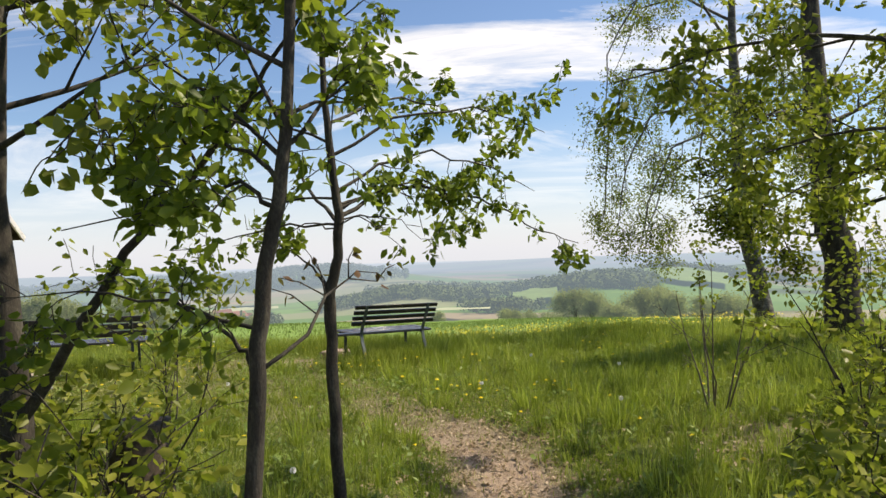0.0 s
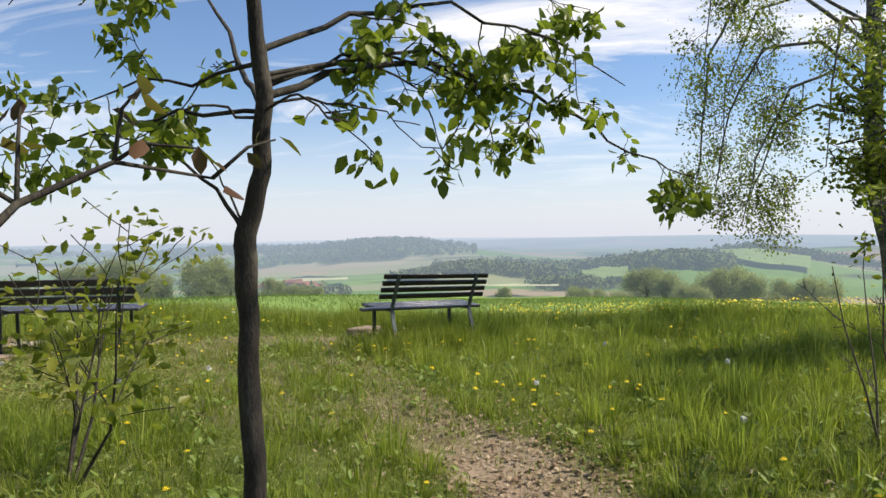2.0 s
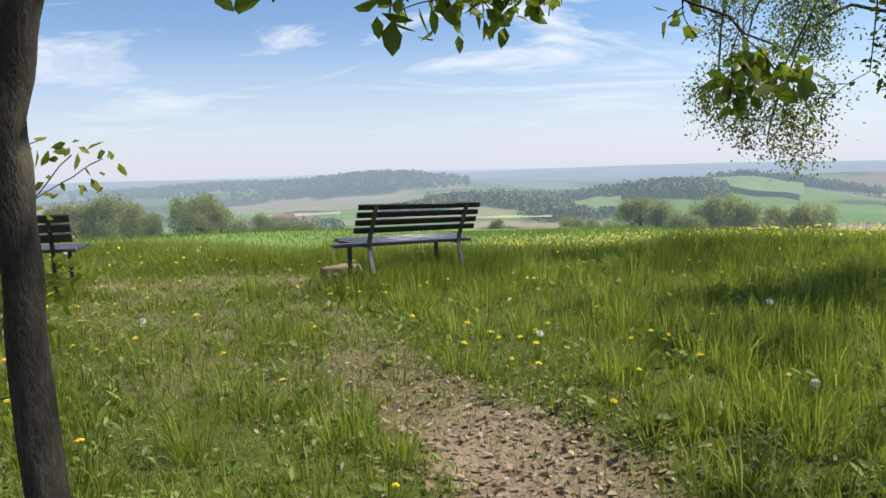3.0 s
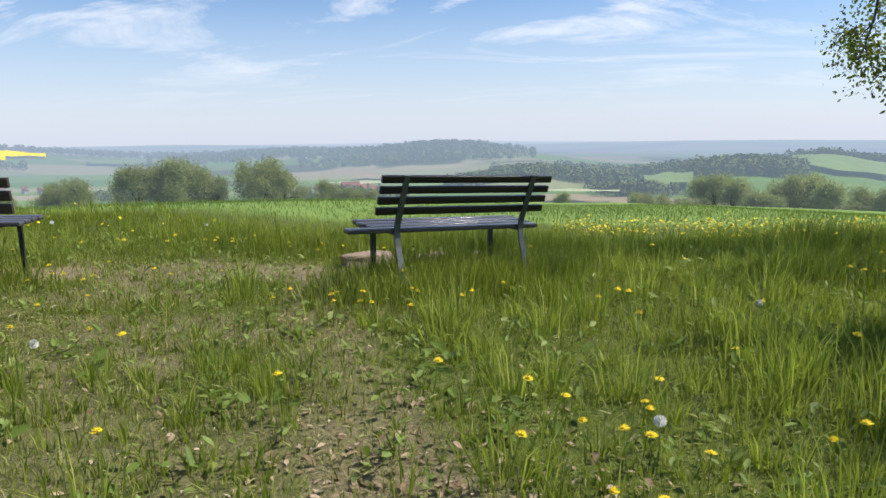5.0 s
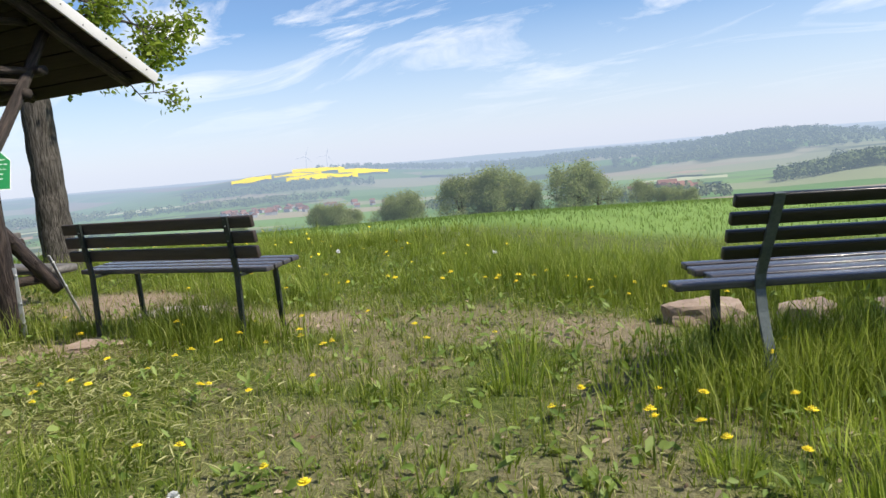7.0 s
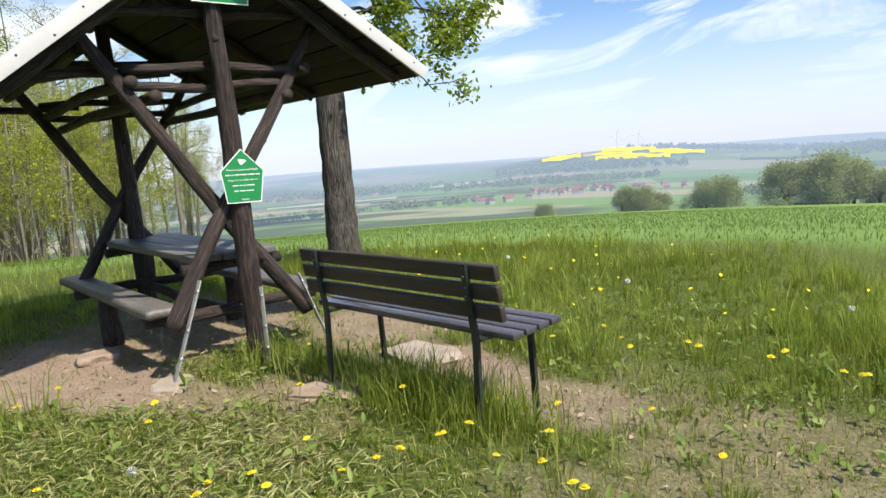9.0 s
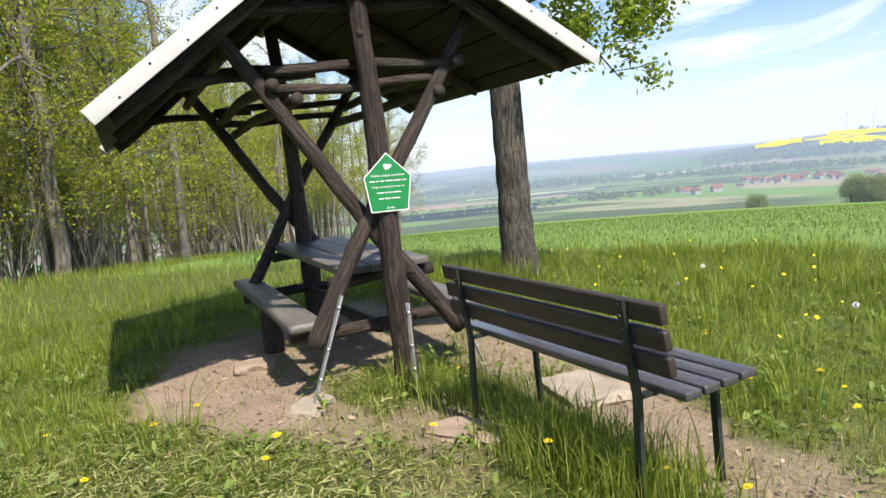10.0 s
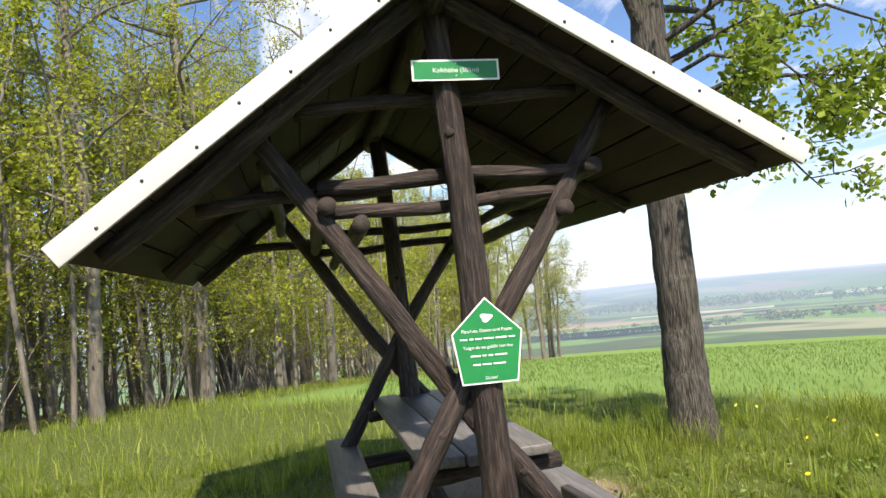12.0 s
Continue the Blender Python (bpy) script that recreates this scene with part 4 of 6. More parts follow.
# the oak beyond the shelter
OAK = (-9.98, 11.74)
make_tree("oak_tree", pose(*OAK, ground_at(*OAK) - 0.05), "tall oak with furrowed grey bark and fresh spring leaves", "tree",
          [(0, 0, 0), (-0.03, 0.0, 1.2), (-0.05, 0.02, 2.4), (-0.05, 0.05, 3.6), (0.0, 0.0, 5.6), (0.1, -0.1, 9.0)], (0.215, 0.19, 0.18, 0.175, 0.12, 0.04),
          [(0.50, [(0.15, 0.45, 0.0), (0.3, 0.9, -0.25), (0.4, 1.3, -0.75)], 1.1, 0.030), (0.53, [(0.4, 0.6, 0.15), (0.7, 1.2, 0.05), (0.8, 1.7, -0.4)], 1.2, 0.034), (0.55, [(-0.2, 0.6, 0.15), (-0.4, 1.2, 0.0), (-0.5, 1.6, -0.5)], 1.2, 0.032), (0.57, [(0.6, 0.3, 0.1), (1.0, 0.7, -0.1), (1.2, 1.0, -0.5)], 1.0, 0.026),
           (0.61, [(0.2, -0.35, 0.9), (0.3, -0.6, 2.0), (0.4, -0.8, 3.2)], 2.4, 0.075), (0.60, [(0.2, 0.8, 0.3), (0.3, 1.6, 0.4), (0.3, 2.3, 0.1)], 1.4, 0.036), (0.62, (0.5, 1.0, 0.3), 1.8, 0.04), (0.66, (-0.8, 0.6, 0.4), 1.8, 0.045), (0.74, (0.8, 0.9, 0.5), 1.7, 0.045), (0.82, (-0.2, 1.0, 0.7), 1.6, 0.04)],
          21, BARK_OAK, LEAF_OAK, 0.085, 2, 0.085, sides=30, rough=0.07, kids=3, droop=0.45, up=-0.08, flare=0.35, floor=0.006, kid=(0.28, 0.48), fine_steps=60)

# the birch at the far side of the meadow
BIRCH = (5.92, 13.3)
make_tree("birch_tree", pose(*BIRCH, ground_at(*BIRCH) - 0.05), "birch with drooping twigs and small fresh leaves", "tree",
          [(0, 0, 0), (-0.20, 0, 1.2), (-0.42, 0.02, 2.4), (-0.42, 0, 3.9), (-0.46, 0, 5.4), (-0.4, 0, 8.6)], (0.18, 0.15, 0.135, 0.115, 0.075, 0.02),
          [(0.55, [(-0.8, -0.1, 0.6), (-1.6, -0.1, 0.5), (-2.1, -0.1, -0.4), (-2.3, -0.1, -1.7)], 1.6, 0.035), (0.50, [(-0.7, -0.4, 0.5), (-1.4, -0.6, 0.2), (-1.9, -0.7, -0.8), (-2.1, -0.7, -1.7)], 1.5, 0.03),
           (0.62, [(-0.9, 0.2, 0.8), (-1.8, 0.2, 0.9), (-2.3, 0.2, 0.0), (-2.45, 0.2, -1.6), (-2.5, 0.2, -2.1)], 1.3, 0.036),
           (0.48, [(-0.6, 0.5, 0.3), (-1.1, 0.7, 0.0), (-1.5, 0.7, -1.0), (-1.6, 0.7, -1.6)], 1.3, 0.028),
           (0.58, [(-0.5, -0.7, 0.5), (-1.0, -1.3, 0.4), (-1.3, -1.7, -0.6), (-1.4, -1.8, -1.6)], 1.4, 0.03), (0.66, [(-0.6, 0.6, 0.7), (-1.3, 1.1, 0.6), (-1.7, 1.4, -0.6), (-1.8, 1.4, -2.0)], 1.4, 0.03),
           (0.50, [(0.7, 0.1, 0.4), (1.3, 0.1, 0.3), (1.7, 0.1, -0.6)], 1.4, 0.03), (0.60, [(0.7, -0.3, 0.6), (1.4, -0.4, 0.5), (1.8, -0.4, -0.6)], 1.5, 0.03), (0.75, [(0.6, 0.5, 0.6), (1.3, 0.8, 0.4), (1.7, 0.9, -0.8)], 1.5, 0.03),
           (0.78, [(-0.9, -0.6, 0.8), (-1.9, -1.0, 0.8), (-2.6, -1.2, -0.4), (-2.7, -1.2, -1.8)], 1.4, 0.03), (0.82, [(-0.8, 0.3, 0.6), (-1.6, 0.4, 0.4), (-2.1, 0.4, -0.8)], 1.4, 0.03)],
          33, BIRCH_BARK, LEAF_BIRCH, 0.048, 3, 0.12, kids=4, droop=0.9, up=-0.55, sides=16, floor=0.005, kid=(0.3, 0.55))

# the dark tree at the edge of the wood
DARK = (5.85, 10.5)
make_tree("hornbeam_tree", pose(*DARK, ground_at(*DARK) - 0.05), "dark-barked tree with low spreading leafy branches", "tree",
          [(0, 0, 0), (-0.15, 0, 1.5), (-0.32, 0, 3.0), (-0.4, 0, 4.6), (-0.4, 0, 6.4)], (0.26, 0.22, 0.19, 0.14, 0.04),
          [(0.26, [(-0.5, -0.4, 0.0), (-1.2, -0.8, 0.05), (-1.9, -1.1, -0.1)], 1.4, 0.035), (0.33, [(-0.6, -0.3, 0.2), (-1.4, -0.7, 0.3), (-2.2, -0.9, 0.1)], 1.5, 0.04), (0.30, (1.0, -0.5, 0.15), 1.8, 0.04), (0.38, (0.6, -1.0, 0.25), 2.0, 0.04), (0.44, [(-0.6, -0.6, 0.4), (-1.2, -1.4, 0.5), (-1.8, -2.0, 0.3)], 1.6, 0.04), (0.52, (1.0, 0.2, 0.4), 1.8, 0.04)],
          45, BARK_DARK, LEAF_BEECH, 0.07, 3, 0.14, kids=4, up=0.0, kid=(0.3, 0.5))
make_tree("hornbeam_tree", pose(3.7, 4.3, ground_at(3.7, 4.3) - 0.05), "dark-barked tree whose leafy boughs reach over the path", "tree",
          [(0, 0, 0), (-0.05, 0, 1.3), (-0.1, 0.05, 2.4), (-0.05, 0, 3.6), (0, 0, 5.5)], (0.13, 0.11, 0.10, 0.08, 0.03),
          [(0.50, [(-0.6, 0.15, 0.35), (-1.2, 0.3, 0.5), (-1.8, 0.5, 0.45), (-2.4, 0.6, 0.3)], 0.9, 0.022), (0.44, [(-0.5, 0.3, 0.15), (-1.0, 0.6, 0.15), (-1.6, 0.9, 0.0)], 0.9, 0.02), (0.58, [(-0.6, 0.0, 0.4), (-1.3, 0.1, 0.6), (-2.0, 0.15, 0.6)], 0.9, 0.02),
           (0.40, [(-0.4, 0.6, 0.1), (-0.7, 1.2, 0.1), (-0.9, 1.8, -0.1)], 0.9, 0.018), (0.54, [(-0.4, 0.8, 0.4), (-0.8, 1.5, 0.5), (-1.2, 2.2, 0.4)], 1.0, 0.02), (0.62, [(-0.5, 0.4, 0.4), (-1.0, 0.9, 0.7), (-1.4, 1.3, 0.8)], 1.1, 0.02), (0.70, [(-0.5, 0.1, 0.3), (-1.1, 0.3, 0.5), (-1.7, 0.5, 0.5)], 1.1, 0.02), (0.6, (0.6, -0.7, 0.3), 1.4, 0.02), (0.8, (0.2, 0.9, 0.5), 1.4, 0.02)],
          47, BARK_DARK, LEAF_BEECH, 0.075, 2, 0.07, kids=3, droop=0.7, up=-0.1, floor=0.003, kid=(0.3, 0.5))

# the two slim saplings beside the path
SAP_A, SAP_B = (-0.69, 4.40), (-0.70, 2.68)
make_tree("hornbeam_sapling", pose(*SAP_A, ground_at(*SAP_A) - 0.05), "slim dark-barked sapling with a low fork and fresh leaves", "sapling",
          [(0.015, 0, 0), (0.0, 0, 0.6), (-0.012, 0, 1.1), (-0.010, 0, 1.42), (0.045, 0, 1.65), (0.062, 0, 1.9), (0.035, 0, 2.15), (-0.005, 0.03, 2.65), (-0.03, 0, 4.4)], (0.041, 0.037, 0.035, 0.037, 0.031, 0.028, 0.025, 0.020, 0.010),
          [(0.385, [(-0.10, 0, 0.16), (-0.24, -0.02, 0.28), (-0.50, -0.04, 0.37)], 0.05, 0.009), (0.39, [(-0.07, 0.05, 0.13), (-0.15, 0.07, 0.26), (-0.30, 0.1, 0.31)], 0.05, 0.005),
           (0.625, [(0.22, 0.30, 0.15), (0.46, 0.58, 0.22), (0.80, 0.84, 0.17), (1.10, 1.00, 0.06), (1.37, 1.14, -0.10), (1.70, 1.4, -0.22)], 0.55, 0.015),
           (0.64, [(0.20, 0.35, 0.17), (0.42, 0.75, 0.12), (0.50, 1.15, -0.15)], 0.40, 0.009), (0.65, [(0.35, 0.40, 0.18), (0.68, 0.85, 0.10), (0.74, 1.15, -0.16)], 0.36, 0.009), (0.66, [(0.5, 0.5, 0.18), (0.90, 1.05, 0.05), (0.96, 1.40, -0.14)], 0.36, 0.009),
           (0.70, [(0.25, 0.30, 0.18), (0.60, 0.60, 0.30), (1.00, 0.85, 0.22), (1.35, 1.05, 0.05)], 0.60, 0.012), (0.78, [(0.4, 0.2, 0.25), (0.9, 0.45, 0.35), (1.4, 0.6, 0.2)], 0.7, 0.012), (0.83, [(0.3, 0.5, 0.25), (0.7, 1.0, 0.3), (1.1, 1.4, 0.1)], 0.7, 0.011),
           (0.60, [(-0.30, 0.55, 0.30), (-0.62, 1.0, 0.75), (-0.9, 1.4, 1.15)], 0.2, 0.014), (0.60, [(-0.30, 0.02, 0.0), (-0.62, 0.05, -0.05), (-1.05, 0.05, -0.14)], 0.42, 0.009), (0.68, [(-0.4, 0.4, 0.05), (-0.85, 0.6, 0.05), (-1.35, 0.7, -0.02)], 0.45, 0.009),
           (0.60, [(0.14, -0.06, 0.02), (0.28, -0.08, -0.04), (0.40, -0.10, -0.16)], 0.22, 0.006), (0.61, [(0.16, 0.15, 0.04), (0.36, 0.22, 0.0), (0.55, 0.28, -0.14)], 0.25, 0.006), (0.59, [(-0.14, -0.10, 0.03), (-0.28, -0.14, -0.02), (-0.45, -0.16, -0.12)], 0.22, 0.006),
           (0.80, [(-0.4, 0.3, 0.2), (-0.9, 0.5, 0.25), (-1.3, 0.6, 0.1)], 0.6, 0.010), (0.90, (0.4, 0.6, 0.6), 0.8, 0.010)],
          57, BARK_DARK, LEAF_SAPLING, 0.068, 1, 0.028, group="path saplings", kids=3, droop=0.9, up=-0.12, sides=18, rough=0.11, floor=0.0022, kid=(0.34, 0.55), fine_steps=54)
sapling_b = make_tree("hornbeam_sapling", pose(*SAP_B, ground_at(*SAP_B) - 0.05), "slim dark-barked sapling with a low fork and fresh leaves", "sapling",
          [(-0.075, 0, 0), (-0.055, 0, 0.55), (-0.02, 0, 1.0), (0.005, 0, 1.35), (0.035, 0, 1.62), (0.09, 0, 1.86), (0.135, 0, 2.15), (0.17, 0, 2.7), (0.22, 0, 4.2)], (0.036, 0.034, 0.032, 0.031, 0.029, 0.027, 0.024, 0.020, 0.010),
          [(0.335, [(-0.05, 0.02, 0.07), (-0.15, 0.07, 0.15), (-0.29, 0.12, 0.26), (-0.42, 0.18, 0.32)], 0.35, 0.013), (0.40, [(-0.4, 0.2, 0.10), (-0.8, 0.3, 0.15), (-1.2, 0.4, 0.1)], 0.5, 0.009), (0.66, [(-0.12, 0.05, 0.10), (-0.30, 0.1, 0.22), (-0.55, 0.15, 0.45)], 0.4, 0.011), (0.62, [(-0.12, 0.0, 0.10), (-0.35, 0.05, 0.06), (-0.85, 0.1, -0.05)], 0.45, 0.011),
           (0.70, (-0.6, 0.6, 0.3), 0.8, 0.011), (0.74, (-0.5, 0.8, 0.6), 0.8, 0.011), (0.76, (0.1, 0.7, 0.5), 0.7, 0.010), (0.80, (-0.9, -0.1, 0.5), 1.0, 0.012), (0.86, (-0.3, 0.8, 0.5), 0.9, 0.010), (0.72, [(0.08, 0.1, 0.12), (0.2, 0.3, 0.3), (0.3, 0.5, 0.55)], 0.4, 0.012)],
          63, BARK_DARK, LEAF_SAPLING, 0.070, 1, 0.035, group="path saplings", kids=3, droop=0.7, up=-0.1, sides=14, rough=0.06, floor=0.0025, kid=(0.35, 0.6), fine_steps=48)


def dead_twig(parent):
    """A bare side twig with a few withered brown leaves, under its sapling."""
    rnd = random.Random(29)
    g = Geo()
    main = [Vector(p) for p in ((0.02, 0.0, 1.26), (0.08, 0.08, 1.30), (0.155, 0.17, 1.36), (0.18, 0.25, 1.43), (0.205, 0.32, 1.50), (0.29, 0.42, 1.565), (0.40, 0.52, 1.545))]
    g.tube(main, (0.009, 0.0085, 0.008, 0.007, 0.006, 0.004, 0.0022), 7)
    tips = [main[-1]]
    for k, away in ((4, (-0.20, 0.05, 0.08)), (4, (-0.06, 0.1, 0.16)), (5, (0.02, 0.06, 0.13)), (5, (0.12, 0.02, 0.02)), (3, (-0.25, 0.10, 0.12)), (6, (0.08, 0.08, 0.07))):
        a, b = main[k], main[k] + Vector(away)
        mid = a.lerp(b, 0.5) + Vector((rnd.gauss(0, 0.012), rnd.gauss(0, 0.012), 0.02))
        g.tube([a, mid, b], (0.004, 0.003, 0.0018), 5)
        tips += [b, mid]
    part("dead_twig", g, BARK_DARK, parent, "bare twig without living leaves")
    part("withered_leaves", leaf_cloud(tips, 30, 0.05, 2, 0.012, WITHERED, "withered_leaves", 0.9), WITHERED, parent, "withered brown leaves")


dead_twig(sapling_b)
# the maple whose boughs hang over the start of the path
MAPLE = (-2.05, 3.45)
make_tree("maple_tree", pose(*MAPLE, ground_at(*MAPLE) - 0.05), "young maple with dark leaning trunk and broad fresh leaves", "tree",
          [(0.05, 0, 0), (-0.02, 0, 1.0), (-0.1, 0, 2.0), (-0.05, 0, 3.0), (0.0, 0, 4.5)], (0.085, 0.075, 0.065, 0.05, 0.02),
          [(0.22, [(0.35, -0.1, 0.45), (0.8, -0.2, 1.0), (1.25, -0.3, 1.45), (1.55, -0.4, 1.9)], 0.7, 0.032), (0.55, (0.9, -0.3, 0.35), 1.1, 0.018), (0.6, (0.8, 0.5, 0.4), 1.1, 0.018), (0.66, (0.5, -0.8, 0.3), 1.1, 0.018), (0.72, (1.0, 0.1, 0.5), 1.2, 0.018), (0.5, (-0.6, -0.6, 0.3), 1.1, 0.018), (0.8, (0.3, 0.9, 0.5), 1.1, 0.015), (0.85, (0.8, -0.4, 0.6), 1.1, 0.015)],
          91, BARK_DARK, LEAF_BEECH, 0.075, 1, 0.07, kids=3, droop=0.5, up=0.0, sides=14, rough=0.07, floor=0.003, kid=(0.35, 0.6), aspect=0.8)


def make_shrub(name, x, y, stems, tall, lean, seed, leaf, leaf_size, per, spread, label, group="", bark=None, kids=4, r=0.012, low=0.0, kid=(0.38, 0.62)):
    rnd = random.Random(seed)
    m = pose(x, y, ground_at(x, y) - 0.03)
    t = thing(name, m, label, "shrub", group)
    tips = []
    for i in range(stems):
        g = Geo()
        a = rnd.uniform(0, 6.28)
        d = (lean * math.cos(a), lean * math.sin(a), 1.0)
        own = []
        grow(g, own, (0.08 * math.cos(a), 0.08 * math.sin(a), 0), d, tall * rnd.uniform(0.75, 1.1), r, 1, rnd, 6, 0.1, 0.7, kids, 2, 0.12, 0.003, m.translation, kid)
        tips += [p for p in own if p.z > low * tall and not near_walk(p + m.translation, 0.75, 2.2)]
        if g.f:
            part("stem", g, bark or SHRUB_TWIG, t)
    part("foliage", leaf_cloud(tips, seed + 1, leaf_size, per, spread, leaf, "foliage", 0.3), leaf, t)
    return t


make_shrub("elder_shrub", 2.50, 6.7, 6, 1.45, 0.22, 5, LEAF_BIRCH, 0.055, 2, 0.03, "thin bare-stemmed shrub with leaf tufts at its tips", low=0.72, kids=3, kid=(0.18, 0.3), r=0.010)
for i, (x, y, tall, n) in enumerate(((-1.65, 2.7, 0.95, 6), (-2.4, 3.6, 0.9, 5), (-1.45, 1.9, 0.8, 5), (-2.9, 4.6, 1.0, 5), (-1.7, 4.0, 0.7, 5), (1.75, 2.5, 0.75, 6), (1.9, 3.4, 0.45, 6), (2.4, 4.2, 0.5, 6), (3.1, 5.0, 0.8, 6), (3.6, 6.3, 1.3, 6), (4.7, 7.8, 1.3, 6))):
    make_shrub("hazel_bush", x, y, n, tall, 0.45, 80 + i, LEAF_BEECH, 0.075, 2, 0.07, "leafy hazel bush with fresh spring leaves", "path bushes", bark=BARK_DARK, kids=3)

make_shrub("hazel_bush", -2.3, 5.75, 4, 1.25, 0.5, 97, LEAF_BEECH, 0.075, 2, 0.06, "leafy hazel bush with fresh spring leaves", "path bushes", bark=BARK_DARK, kids=3, low=0.4)

# the wood beside the shelter
rw = random.Random(17)
KINDS = []
for k in range(4):
    hgt = (11, 13, 9, 12)[k]
    r = (0.14, 0.18, 0.10, 0.16)[k]
    KINDS.append(make_tree("beech_tree", pose(-17 - 3.2 * k, 3.4 + 1.1 * k, ground_at(-17 - 3.2 * k, 3.4 + 1.1 * k) - 0.1), "slender forest beech in yellow-green spring leaf", "tree",
                           [(0, 0, 0), (0.1 * rw.uniform(-1, 1), 0.1, hgt * 0.3), (0.25 * rw.uniform(-1, 1), 0, hgt * 0.65), (0.2 * rw.uniform(-1, 1), 0, hgt)], (r, r * 0.85, r * 0.6, 0.03),
                           ring_limbs(rw, 11, (0.26, 0.40, 0.30, 0.45)[k], 0.95, hgt * 0.25, r * 0.3), 200 + k, BARK_WOOD, LEAF_WOOD, 0.090, 2, 0.24, group="wood edge", sides=10, kids=3, up=0.05))
for i in range(120):
    u = rw.uniform(0, 1) ** 1.3
    x = -12 - 62 * u
    edge = 2.6 - 0.37 * (x + 13)
    y = edge - rw.uniform(0.0, 1.0) ** 1.2 * 17 - (1.0 if i % 3 else 0)
    if math.hypot(x + 3.3, y - 9.2) < 12.5 or x > -14.5:
        continue
    s = rw.uniform(0.75, 1.2)
    c = copy_thing(KINDS[i % 4], pose(x, y, ground_at(x, y) - 0.1, rw.uniform(-3, 3), rw.uniform(-3, 3), rw.uniform(0, 360)))
    c.scale = (s, s, s)
# thin young trunks between the larger ones
YOUNG = []
for k in range(3):
    hgt = (7.5, 9.0, 6.5)[k]
    YOUNG.append(make_tree("young_beech", pose(-16.5 - 3.5 * k, 3.2 + 1.4 * k, ground_at(-16.5 - 3.5 * k, 3.2 + 1.4 * k) - 0.1), "thin young beech trunk with sparse spring leaves", "tree",
                           [(0, 0, 0), (0.15 * rw.uniform(-1, 1), 0.1, hgt * 0.35), (0.5 * rw.uniform(-1, 1), 0.1, hgt * 0.7), (0.7 * rw.uniform(-1, 1), 0, hgt)], (0.055, 0.05, 0.035, 0.012),
                           ring_limbs(rw, 6, 0.35, 0.95, 1.3, 0.016), 230 + k, BARK_WOOD, LEAF_WOOD, 0.09, 2, 0.16, group="young wood trees", sides=7, kids=3, up=0.05))
for i in range(130):
    u = rw.uniform(0, 1) ** 1.4
    x = -13 - 45 * u
    y = 2.7 - 0.37 * (x + 13) - rw.uniform(0.0, 1.0) ** 1.1 * 14
    if math.hypot(x + 3.3, y - 9.2) < 11.5:
        continue
    c = copy_thing(YOUNG[i % 3], pose(x, y, ground_at(x, y) - 0.1, rw.uniform(-5, 5), rw.uniform(-5, 5), rw.uniform(0, 360)))
    s = rw.uniform(0.7, 1.3)
    c.scale = (s, s, s)
# undergrowth between the trunks
UNDER = [make_shrub("wood_undergrowth", -15.5 - 4 * k, 2.2 + 1.5 * k, 8, 2.3, 0.35, 140 + k, LEAF_WOOD, 0.075, 2, 0.16, "thin leafy undergrowth of the wood", "wood undergrowth", bark=BARK_WOOD, kids=3, r=0.018) for k in range(3)]
for i in range(75):
    u = rw.uniform(0, 1) ** 1.2
    x = -13 - 45 * u
    y = 2.4 - 0.37 * (x + 13) - rw.uniform(0.0, 1.0) * 16
    if math.hypot(x + 3.3, y - 9.2) < 12.5:
        continue
    c = copy_thing(UNDER[i % 3], pose(x, y, ground_at(x, y) - 0.05, 0, 0, rw.uniform(0, 360)))
    s = rw.uniform(0.8, 1.7)
    c.scale = (s, s, s)

# leafy thicket that closes the view deep in the wood
rs = np.random.default_rng(66)
tx = -17 - 62 * rs.uniform(0, 1, 3600) ** 1.2
ty = 2.6 - 0.37 * (tx + 13) - 10 - rs.uniform(0, 1, 3600) * 8
tz = height(tx, ty) + 6.5 * rs.uniform(0, 1, 3600) ** 1.3
tagged(new("wood_thicket", leaf_cloud(np.stack([tx, ty, tz], 1), 67, 0.20, 3, 0.5, LEAF_WOOD, "wood_thicket")), "dense leafy thicket deep in the wood", "thicket", kind="stuff")

